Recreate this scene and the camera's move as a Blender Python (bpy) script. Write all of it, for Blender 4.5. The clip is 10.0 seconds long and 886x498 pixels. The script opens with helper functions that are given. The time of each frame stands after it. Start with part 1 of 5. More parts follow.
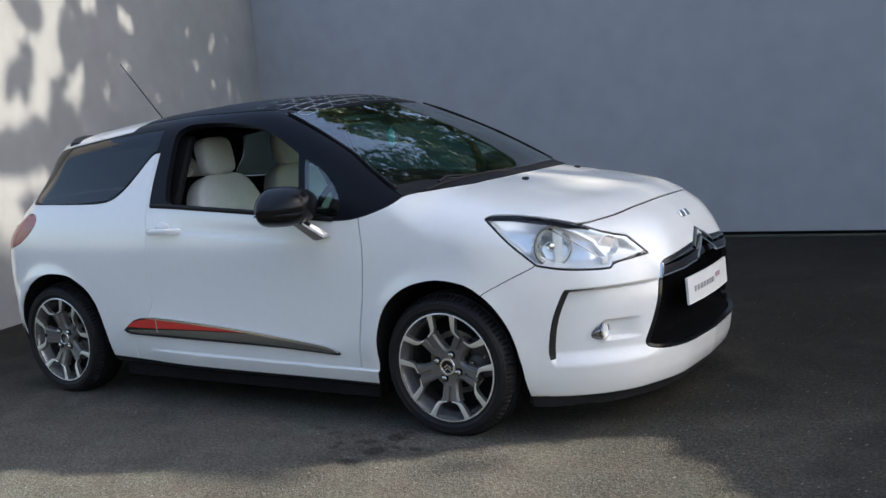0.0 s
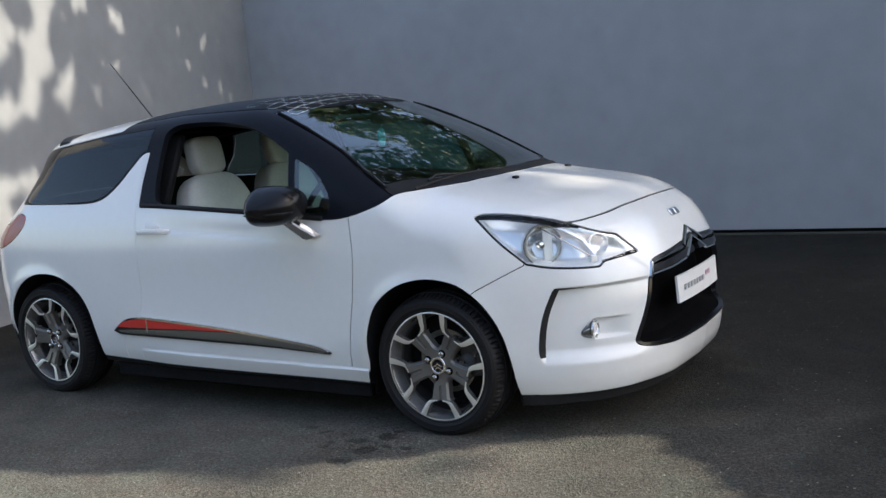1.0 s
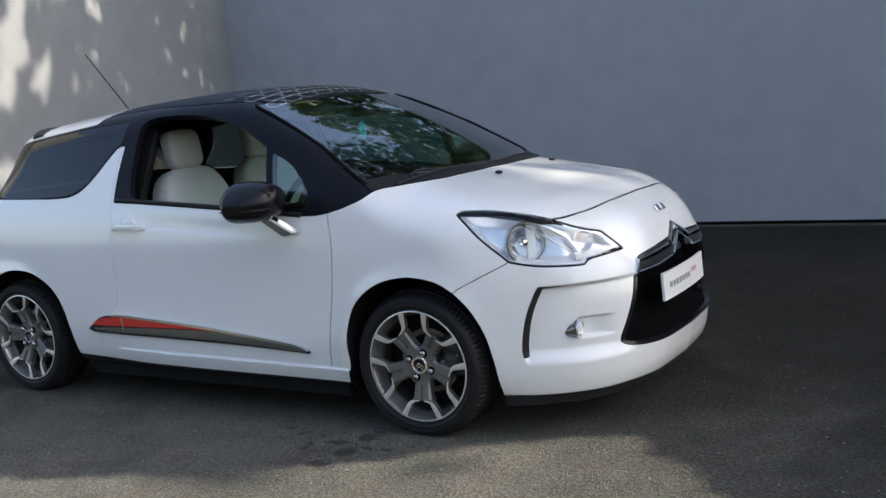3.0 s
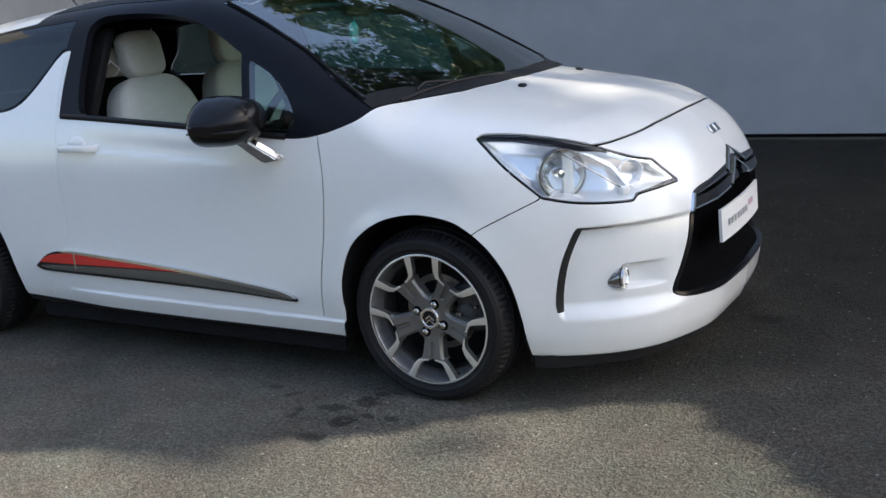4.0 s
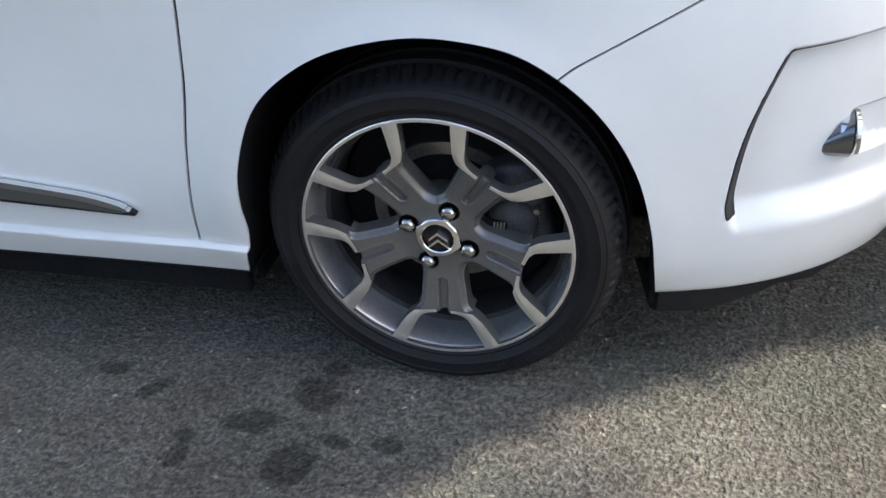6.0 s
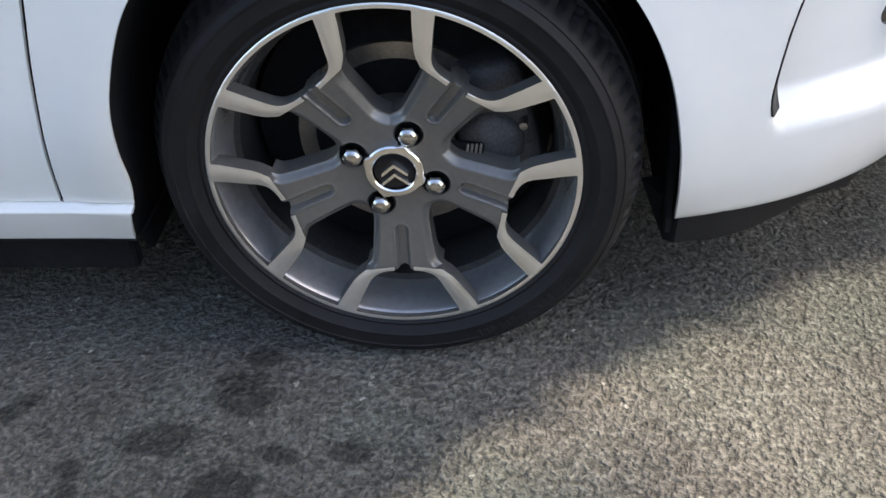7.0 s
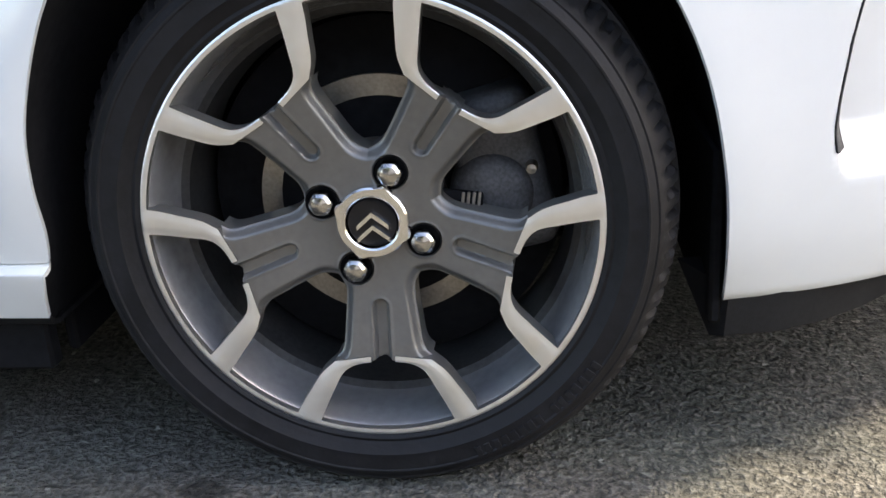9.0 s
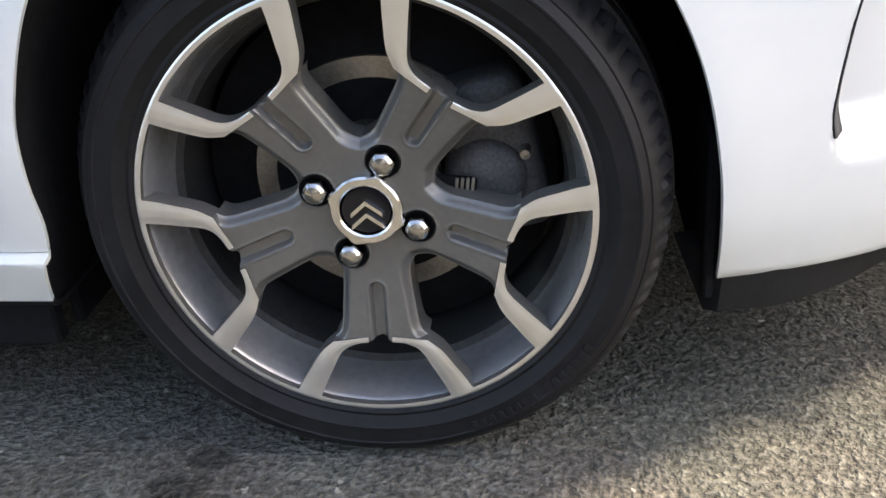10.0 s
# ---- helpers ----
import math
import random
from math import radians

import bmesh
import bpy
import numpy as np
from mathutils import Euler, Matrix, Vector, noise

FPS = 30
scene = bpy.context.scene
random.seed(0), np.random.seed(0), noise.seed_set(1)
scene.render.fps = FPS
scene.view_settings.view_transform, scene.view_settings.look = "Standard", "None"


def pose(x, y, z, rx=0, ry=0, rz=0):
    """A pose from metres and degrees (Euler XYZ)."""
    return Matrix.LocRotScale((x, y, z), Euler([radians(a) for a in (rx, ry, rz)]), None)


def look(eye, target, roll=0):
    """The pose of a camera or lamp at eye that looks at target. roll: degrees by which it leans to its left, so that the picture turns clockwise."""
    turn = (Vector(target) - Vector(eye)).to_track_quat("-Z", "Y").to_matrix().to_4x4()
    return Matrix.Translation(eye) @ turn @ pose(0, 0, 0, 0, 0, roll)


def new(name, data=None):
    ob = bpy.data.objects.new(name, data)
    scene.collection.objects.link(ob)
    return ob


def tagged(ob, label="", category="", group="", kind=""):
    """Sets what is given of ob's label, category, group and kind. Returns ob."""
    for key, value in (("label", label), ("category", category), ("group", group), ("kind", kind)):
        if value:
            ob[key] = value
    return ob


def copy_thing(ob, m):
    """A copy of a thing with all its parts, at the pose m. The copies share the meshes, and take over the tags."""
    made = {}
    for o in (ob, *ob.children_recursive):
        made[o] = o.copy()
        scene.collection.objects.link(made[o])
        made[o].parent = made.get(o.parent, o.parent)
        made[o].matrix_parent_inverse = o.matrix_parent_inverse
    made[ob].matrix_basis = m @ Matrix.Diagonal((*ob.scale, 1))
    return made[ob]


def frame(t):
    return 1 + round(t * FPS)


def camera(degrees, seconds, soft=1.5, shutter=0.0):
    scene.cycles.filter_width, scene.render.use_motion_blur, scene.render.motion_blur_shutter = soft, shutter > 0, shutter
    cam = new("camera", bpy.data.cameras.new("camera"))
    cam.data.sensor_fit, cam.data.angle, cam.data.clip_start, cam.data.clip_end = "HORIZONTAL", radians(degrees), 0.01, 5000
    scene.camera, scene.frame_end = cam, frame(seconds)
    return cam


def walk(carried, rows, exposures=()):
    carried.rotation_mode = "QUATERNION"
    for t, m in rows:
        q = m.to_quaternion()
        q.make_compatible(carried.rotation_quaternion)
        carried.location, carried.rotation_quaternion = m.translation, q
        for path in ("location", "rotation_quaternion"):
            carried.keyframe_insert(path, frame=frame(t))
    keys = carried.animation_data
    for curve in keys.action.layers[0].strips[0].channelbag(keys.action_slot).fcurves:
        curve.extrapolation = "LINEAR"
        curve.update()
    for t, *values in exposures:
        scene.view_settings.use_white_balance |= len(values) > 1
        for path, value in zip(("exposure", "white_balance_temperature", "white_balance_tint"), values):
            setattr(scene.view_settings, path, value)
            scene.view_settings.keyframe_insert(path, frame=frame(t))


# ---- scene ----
cam = camera(48.0, 10.0)

PATH = [
    (0, (2.174, -4.119, 1.322), (1.099, -2.455, 1.05), -5.2),
    (0.5, (2.18, -4.114, 1.319), (1.11, -2.446, 1.046), -5.3),
    (1, (2.186, -4.11, 1.32), (1.122, -2.44, 1.045), -5.3),
    (1.5, (2.193, -4.102, 1.322), (1.137, -2.427, 1.044), -5.3),
    (2, (2.2, -4.097, 1.318), (1.156, -2.414, 1.04), -5.2),
    (3.5, (2.045, -3.842, 1.35), (1.009, -2.168, 0.996), -5.6),
    (4, (1.681, -3.506, 1.341), (0.693, -1.84, 0.846), -5.0),
    (4.5, (1.31, -3.093, 1.312), (0.389, -1.455, 0.628), -4.6),
    (5, (0.953, -2.742, 1.29), (0.161, -1.121, 0.427), -4.4),
    (5.2, (0.77, -2.587, 1.277), (0.077, -0.958, 0.346), -4.0),
    (6.3, (0.283, -1.956, 1.183), (-0.059, -0.435, -0.07), -4.7),
    (6.5, (0.205, -1.881, 1.165), (-0.035, -0.394, -0.151), -3.9),
    (7, (0.173, -1.809, 0.961), (-0.014, -0.242, -0.267), -4.4),
    (7.5, (0.16, -1.752, 0.737), (-0.03, -0.037, -0.274), -4.2),
    (8, (0.163, -1.695, 0.664), (-0.035, 0.11, -0.173), -3.7),
    (8.5, (0.174, -1.705, 0.632), (-0.037, 0.145, -0.097), -3.4),
    (9, (0.173, -1.722, 0.6), (-0.038, 0.145, -0.085), -3.6),
    (9.5, (0.188, -1.689, 0.642), (-0.061, 0.135, -0.14), -4.4),
    (10, (0.197, -1.68, 0.703), (-0.05, 0.082, -0.211), -4.8),
]
walk(cam, [(t, look(eye, target, roll)) for t, eye, target, roll in PATH], exposures=[(0.0, 1.58, 6680, 10), (3.5, 1.58, 6680, 10), (4.0, 1.7, 6680, 10), (5.0, 1.92, 6700, 10), (6.5, 2.2, 6700, 10), (7.0, 2.3, 6850, 12), (7.5, 2.68, 7250, 14), (8.5, 2.64, 7200, 13), (10.0, 2.66, 7450, 14)])

# ---- world and sun ----
SUN_SHIFT = (-1.0, -0.30)  # how far a shadow moves in x and y for each metre of height
sun_dir = Vector((SUN_SHIFT[0], SUN_SHIFT[1], -1.0)).normalized()
SUN_ELEV = math.asin(-sun_dir.z)
world = bpy.data.worlds.new("sky")
scene.world = world
world.use_nodes = True
wn = world.node_tree
sky = wn.nodes.new("ShaderNodeTexSky")
sky.sky_type, sky.sun_disc = "NISHITA", False
sky.sun_elevation = SUN_ELEV
sky.dust_density = 2.3
sky.sun_rotation = math.atan2(-sun_dir.x, -sun_dir.y)
wn.links.new(sky.outputs[0], wn.nodes["Background"].inputs[0])
wn.nodes["Background"].inputs[1].default_value = 0.12
sun_data = bpy.data.lights.new("sun", "SUN")
sun_data.energy, sun_data.angle, sun_data.color = 2.7, radians(0.5), (1.0, 0.92, 0.79)
sun = new("sun", sun_data)
sun.rotation_mode = "QUATERNION"
sun.rotation_quaternion = sun_dir.to_track_quat("-Z", "Y")


# ---- materials ----
def material(name, colour, rough=0.5, metal=0.0, coat=0.0, spec=0.5, noise_scale=0.0, noise_amount=0.0, bump=0.0, bump_scale=0.0,
             wear=0.0, transmission=0.0, ior=1.45, alpha=1.0):
    """A principled material with colour variation at two scales and fine relief."""
    m = bpy.data.materials.new(name)
    m.use_nodes = True
    t = m.node_tree
    b = t.nodes["Principled BSDF"]
    b.inputs["Base Color"].default_value = (*colour, 1)
    b.inputs["Roughness"].default_value = rough
    b.inputs["Metallic"].default_value = metal
    b.inputs["Coat Weight"].default_value = coat
    b.inputs["Coat Roughness"].default_value = 0.04
    b.inputs["Specular IOR Level"].default_value = spec
    b.inputs["Transmission Weight"].default_value = transmission
    b.inputs["IOR"].default_value = ior
    b.inputs["Alpha"].default_value = alpha
    co = t.nodes.new("ShaderNodeTexCoord")
    if noise_amount:
        n1, n2 = t.nodes.new("ShaderNodeTexNoise"), t.nodes.new("ShaderNodeTexNoise")
        n1.inputs["Scale"].default_value, n2.inputs["Scale"].default_value = noise_scale, noise_scale * 9
        n1.inputs["Detail"].default_value = 5
        mix = t.nodes.new("ShaderNodeMath")
        mix.operation = "ADD"
        ramp = t.nodes.new("ShaderNodeMapRange")
        ramp.inputs[1].default_value, ramp.inputs[2].default_value = 0.7, 1.3
        ramp.inputs[3].default_value, ramp.inputs[4].default_value = 1 - noise_amount, 1 + noise_amount
        mul = t.nodes.new("ShaderNodeVectorMath")
        mul.operation = "SCALE"
        mul.inputs[0].default_value = colour
        for n, k in ((n1, 0), (n2, 1)):
            t.links.new(co.outputs["Object"], n.inputs["Vector"])
            t.links.new(n.outputs["Fac"], mix.inputs[k])
        t.links.new(mix.outputs[0], ramp.inputs[0])
        t.links.new(ramp.outputs[0], mul.inputs["Scale"])
        t.links.new(mul.outputs[0], b.inputs["Base Color"])
        if wear:
            r2 = t.nodes.new("ShaderNodeMapRange")
            r2.inputs[1].default_value, r2.inputs[2].default_value = 0.7, 1.3
            r2.inputs[3].default_value, r2.inputs[4].default_value = rough - wear, rough + wear
            t.links.new(mix.outputs[0], r2.inputs[0])
            t.links.new(r2.outputs[0], b.inputs["Roughness"])
    if bump:
        nb, bp = t.nodes.new("ShaderNodeTexNoise"), t.nodes.new("ShaderNodeBump")
        nb.inputs["Scale"].default_value, nb.inputs["Detail"].default_value = bump_scale, 4
        bp.inputs["Strength"].default_value, bp.inputs["Distance"].default_value = bump, 0.002
        t.links.new(co.outputs["Object"], nb.inputs["Vector"])
        t.links.new(nb.outputs["Fac"], bp.inputs["Height"])
        t.links.new(bp.outputs[0], b.inputs["Normal"])
    return m


WHITE = material("white_paint", (0.78, 0.785, 0.765), 0.28, coat=1.0, noise_scale=3, noise_amount=0.015)
BLACK = material("black_paint", (0.008, 0.008, 0.010), 0.30, coat=0.35, spec=0.25, noise_scale=4, noise_amount=0.1)
PILLAR = material("black_film", (0.008, 0.009, 0.013), 0.38, spec=0.12, noise_scale=6, noise_amount=0.1)
SHELL = material("mirror_shell_black", (0.008, 0.008, 0.009), 0.20, spec=0.28, noise_scale=8, noise_amount=0.1)
PLASTIC = material("black_plastic", (0.013, 0.013, 0.014), 0.55, spec=0.25, noise_scale=20, noise_amount=0.2, bump=0.15, bump_scale=600)
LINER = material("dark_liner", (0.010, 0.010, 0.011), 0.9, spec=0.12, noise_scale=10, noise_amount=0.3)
PITCH = material("grille_black", (0.0035, 0.0035, 0.004), 0.9, spec=0.04, noise_scale=12, noise_amount=0.3)
RUBBER = material("tyre_rubber", (0.0115, 0.0110, 0.0118), 0.58, spec=0.26, noise_scale=9, noise_amount=0.35, bump=0.2, bump_scale=160, wear=0.08)
ANTHRA = material("anthracite_alloy", (0.160, 0.153, 0.141), 0.34, metal=0.45, coat=0.3, noise_scale=14, noise_amount=0.08, bump=0.04, bump_scale=500)
POLISHED = material("machined_alloy", (0.92, 0.915, 0.90), 0.40, metal=1.0, noise_scale=9, noise_amount=0.03, wear=0.04)
DARKALLOY = material("dark_alloy", (0.045, 0.044, 0.043), 0.6, metal=0.3, noise_scale=20, noise_amount=0.3)
BARREL = material("barrel_alloy", (0.33, 0.325, 0.325), 0.25, metal=0.6, noise_scale=10, noise_amount=0.15)
CHROME = material("chrome", (0.78, 0.78, 0.77), 0.13, metal=1.0, noise_scale=20, noise_amount=0.03)
SILVER = material("lamp_silver", (0.90, 0.90, 0.92), 0.22, metal=0.55, noise_scale=10, noise_amount=0.05)
STEEL = material("brake_steel", (0.33, 0.30, 0.26), 0.4, metal=0.9, noise_scale=30, noise_amount=0.2)
BRIGHT = material("bright_alloy", (0.82, 0.81, 0.79), 0.20, metal=1.0, noise_scale=40, noise_amount=0.06, bump=0.03, bump_scale=500)
BOLT = material("bolt_steel", (0.52, 0.51, 0.49), 0.16, metal=1.0, noise_scale=60, noise_amount=0.15, bump=0.06, bump_scale=300)
DARKCHROME = material("dark_chrome", (0.22, 0.22, 0.23), 0.18, metal=0.9, noise_scale=20, noise_amount=0.05)
ROOF = material("roof_black", (0.006, 0.006, 0.008), 0.5, spec=0.10, noise_scale=5, noise_amount=0.1)
IRON = material("cast_iron", (0.075, 0.075, 0.079), 0.6, metal=0.4, noise_scale=30, noise_amount=0.4, bump=0.4, bump_scale=200)
RED = material("red_trim", (0.60, 0.022, 0.018), 0.3, coat=0.8, noise_scale=10, noise_amount=0.04)
LAMPRED = material("rear_lamp_red", (0.30, 0.015, 0.02), 0.25, coat=0.3, noise_scale=10, noise_amount=0.08)
GREYTRIM = material("grey_trim", (0.24, 0.24, 0.22), 0.24, metal=0.75, noise_scale=10, noise_amount=0.05)
LEATHER = material("pale_leather", (0.52, 0.50, 0.46), 0.55, noise_scale=8, noise_amount=0.06, bump=0.2, bump_scale=300)
CABIN = material("cabin_black", (0.009, 0.009, 0.010), 0.7, spec=0.15, noise_scale=10, noise_amount=0.2, bump=0.2, bump_scale=300)
PLATE = material("plate_white", (0.80, 0.80, 0.78), 0.35, noise_scale=12, noise_amount=0.03)
INK = material("plate_ink", (0.45, 0.44, 0.45), 0.4, noise_scale=30, noise_amount=0.1)


def glass(name, colour, face=0.045, rough=0.0):
    """Thin pane: mirror part that grows towards grazing views, clear tint for the rest."""
    m = bpy.data.materials.new(name)
    m.use_nodes = True
    t = m.node_tree
    t.nodes.remove(t.nodes["Principled BSDF"])
    tr, gl, mx, lw, pw, mr = (t.nodes.new("ShaderNode" + k) for k in ("BsdfTransparent", "BsdfGlossy", "MixShader", "LayerWeight", "Math", "MapRange"))
    tr.inputs[0].default_value = (*colour, 1)
    gl.inputs["Roughness"].default_value = rough
    gl.inputs["Color"].default_value = (1, 1, 1, 1)
    lw.inputs["Blend"].default_value = 0.5
    pw.operation = "POWER"
    pw.inputs[1].default_value = 5.0
    mr.inputs[3].default_value, mr.inputs[4].default_value = face, 1.0
    t.links.new(lw.outputs["Facing"], pw.inputs[0])
    t.links.new(pw.outputs[0], mr.inputs[0])
    t.links.new(mr.outputs[0], mx.inputs[0])
    t.links.new(tr.outputs[0], mx.inputs[1])
    t.links.new(gl.outputs[0], mx.inputs[2])
    t.links.new(mx.outputs[0], t.nodes["Material Output"].inputs[0])
    return m


GLASS = glass("clear_glass", (0.60, 0.80, 0.74), 0.21)
TEAL = glass("teal_glass", (0.11, 0.27, 0.25), 0.05)
CLEAR = glass("quarter_glass", (0.66, 0.84, 0.78), 0.12)
TINT = glass("tinted_glass", (0.13, 0.18, 0.16), 0.05)
LENS = glass("lamp_lens", (0.94, 0.96, 0.96), 0.06)
INNER = glass("inner_face", (0.98, 0.99, 0.99), 0.0)
for link in list(INNER.node_tree.nodes["Mix Shader"].inputs[0].links):
    INNER.node_tree.links.remove(link)
INNER.node_tree.nodes["Mix Shader"].inputs[0].default_value = 0.0


# ---- mesh tools ----
def spline(xs, ys):
    """A smooth curve through knots, level beyond its ends' slopes."""
    xs, ys = np.array(xs, float), np.array(ys, float)
    o = np.argsort(xs)
    xs, ys = xs[o], ys[o]
    h, d = np.diff(xs), np.diff(ys) / np.diff(xs)
    m = np.zeros(len(xs))
    m[0], m[-1] = d[0], d[-1]
    for i in range(1, len(xs) - 1):
        if d[i - 1] * d[i] > 0:
            w1, w2 = 2 * h[i] + h[i - 1], h[i] + 2 * h[i - 1]
            m[i] = (w1 + w2) / (w1 / d[i - 1] + w2 / d[i])

    def at(q):
        q = np.asarray(q, float)
        c = np.clip(q, xs[0], xs[-1])
        i = np.clip(np.searchsorted(xs, c) - 1, 0, len(xs) - 2)
        t = (c - xs[i]) / h[i]
        v = (2 * t**3 - 3 * t**2 + 1) * ys[i] + (t**3 - 2 * t**2 + t) * h[i] * m[i] + (3 * t**2 - 2 * t**3) * ys[i + 1] + (t**3 - t**2) * h[i] * m[i + 1]
        return v + np.where(q < xs[0], (q - xs[0]) * m[0], 0) + np.where(q > xs[-1], (q - xs[-1]) * m[-1], 0)

    return at


def smax(a, b, k):
    return np.maximum(a, b) + np.maximum(k - np.abs(a - b), 0) ** 2 / (4 * k)


def smin(a, b, k):
    return -smax(-a, -b, k)


def step(a, b, q):
    t = np.clip((q - a) / (b - a), 0, 1)
    return t * t * (3 - 2 * t)


def curve_loop(points, n=8):
    """A closed smooth loop through corner points; a point with a third value of 1 stays sharp."""
    out, k = [], len(points)
    for i in range(k):
        p0, p1, p2, p3 = (np.array(points[(i + j) % k][:2], float) for j in (-1, 0, 1, 2))
        s1, s2 = (len(points[(i + j) % k]) > 2 for j in (0, 1))
        m1 = (p2 - p1) if s1 else (p2 - p0) / 2
        m2 = (p2 - p1) if s2 else (p3 - p1) / 2
        lim = np.linalg.norm(p2 - p1)
        m1, m2 = (m * min(1, 1.2 * lim / (np.linalg.norm(m) + 1e-9)) for m in (m1, m2))
        for j in range(n):
            t = j / n
            out.append((2 * t**3 - 3 * t**2 + 1) * p1 + (t**3 - 2 * t**2 + t) * m1 + (3 * t**2 - 2 * t**3) * p2 + (t**3 - t**2) * m2)
    return np.array(out)


def loop_distance(loop, u, v):
    """Signed distance to a closed loop in a plane; inside is negative."""
    best, inside = np.full(u.shape, 1e9), np.zeros(u.shape, bool)
    for a, b in zip(loop, np.roll(loop, -1, 0)):
        d = b - a
        t = np.clip(((u - a[0]) * d[0] + (v - a[1]) * d[1]) / (d @ d + 1e-12), 0, 1)
        best = np.minimum(best, (u - a[0] - t * d[0]) ** 2 + (v - a[1] - t * d[1]) ** 2)
        with np.errstate(divide="ignore", invalid="ignore"):
            inside ^= ((a[1] > v) != (b[1] > v)) & (u < d[0] * (v - a[1]) / d[1] + a[0])
    return np.where(inside, -1, 1) * np.sqrt(best)


def line_distance(points, u, v):
    """Distance to an open broken line, signed: positive on its left."""
    best, sign = np.full(u.shape, 1e9), np.ones(u.shape)
    p = np.array(points, float)
    for n, (a, b) in enumerate(zip(p[:-1], p[1:])):
        d = b - a
        t = ((u - a[0]) * d[0] + (v - a[1]) * d[1]) / (d @ d)
        t = np.clip(t, 0 if n else -50, 1 if n < len(p) - 2 else 50)
        q = (u - a[0] - t * d[0]) ** 2 + (v - a[1] - t * d[1]) ** 2
        near = q < best
        best = np.where(near, q, best)
        sign = np.where(near, np.sign(d[0] * (v - a[1]) - d[1] * (u - a[0])), sign)
    return sign * np.sqrt(best)


def split(v, t, f):
    """Cuts a triangle mesh where the vertex values f change sign: (inside f < 0, outside)."""
    f = np.where(np.abs(f) < 1e-6, 1e-6, f)
    neg = f < 0
    cnt = neg[t].sum(1)
    verts, cuts = [v], {}
    extra = []

    def cut(a, b):
        key = (a, b) if a < b else (b, a)
        if key not in cuts:
            s = f[key[0]] / (f[key[0]] - f[key[1]])
            extra.append(v[key[0]] + s * (v[key[1]] - v[key[0]]))
            cuts[key] = len(v) + len(extra) - 1
        return cuts[key]

    ins, outs = [], []
    for tri in t[(cnt == 1) | (cnt == 2)]:
        n = neg[tri]
        odd = int(np.argmax(n)) if n.sum() == 1 else int(np.argmin(n))
        a, b, c = (int(tri[(odd + j) % 3]) for j in range(3))
        ab, ac = cut(a, b), cut(a, c)
        one, two = [(a, ab, ac)], [(ab, b, c), (ab, c, ac)]
        if neg[a]:
            ins += one
            outs += two
        else:
            outs += one
            ins += two
    v2 = np.concatenate([v, np.array(extra).reshape(-1, 3)])
    ti = np.concatenate([t[cnt == 3], np.array(ins, int).reshape(-1, 3)])
    to = np.concatenate([t[cnt == 0], np.array(outs, int).reshape(-1, 3)])
    return compact(v2, ti), compact(v2, to)


def compact(v, t):
    used, inv = np.unique(t, return_inverse=True)
    return v[used], inv.reshape(-1, 3)


def mesh_object(name, v, faces, mat, parent=None, label="", smooth=True):
    me = bpy.data.meshes.new(name)
    me.from_pydata([tuple(p) for p in np.asarray(v, float).tolist()], [], [tuple(int(i) for i in f) for f in faces])
    me.materials.append(mat)
    if smooth:
        me.polygons.foreach_set("use_smooth", np.ones(len(me.polygons), bool))
    me.update()
    ob = new(name, me)
    if parent:
        ob.parent = parent
    if label:
        tagged(ob, label)
    return ob


def part(name, bm, mat, parent=None, label="", smooth=True, sharp=40):
    """Links a bmesh as one mesh object under a thing or a part."""
    me = bpy.data.meshes.new(name)
    bmesh.ops.recalc_face_normals(bm, faces=bm.faces)
    bm.to_mesh(me)
    bm.free()
    me.materials.append(mat)
    if smooth:
        me.polygons.foreach_set("use_smooth", np.ones(len(me.polygons), bool))
        me.set_sharp_from_angle(angle=radians(sharp))
    ob = new(name, me)
    if parent:
        ob.parent = parent
    if label:
        tagged(ob, label)
    return ob


def box(x0, x1, y0, y1, z0, z1, bevel=0.0, segs=2):
    bm = bmesh.new()
    bmesh.ops.create_cube(bm, size=1.0, matrix=Matrix.LocRotScale(((x0 + x1) / 2, (y0 + y1) / 2, (z0 + z1) / 2), None, (x1 - x0, y1 - y0, z1 - z0)))
    if bevel:
        bmesh.ops.bevel(bm, geom=bm.edges[:], offset=bevel, segments=segs, affect="EDGES", profile=0.5)
    return bm


def lathe(profile, n=96, axis="y", loop=False):
    """Turns a profile of (radius, along) about an axis."""
    bm = bmesh.new()
    rings = []
    for r, a in profile:
        ring = []
        for i in range(n):
            c, s = math.cos(2 * math.pi * i / n), math.sin(2 * math.pi * i / n)
            ring.append(bm.verts.new((r * c, a, r * s) if axis == "y" else (r * c, r * s, a)))
        rings.append(ring)
    pairs = list(zip(rings[:-1], rings[1:])) + ([(rings[-1], rings[0])] if loop else [])
    for r0, r1 in pairs:
        for i in range(n):
            bm.faces.new((r0[i], r0[(i + 1) % n], r1[(i + 1) % n], r1[i]))
    return bm


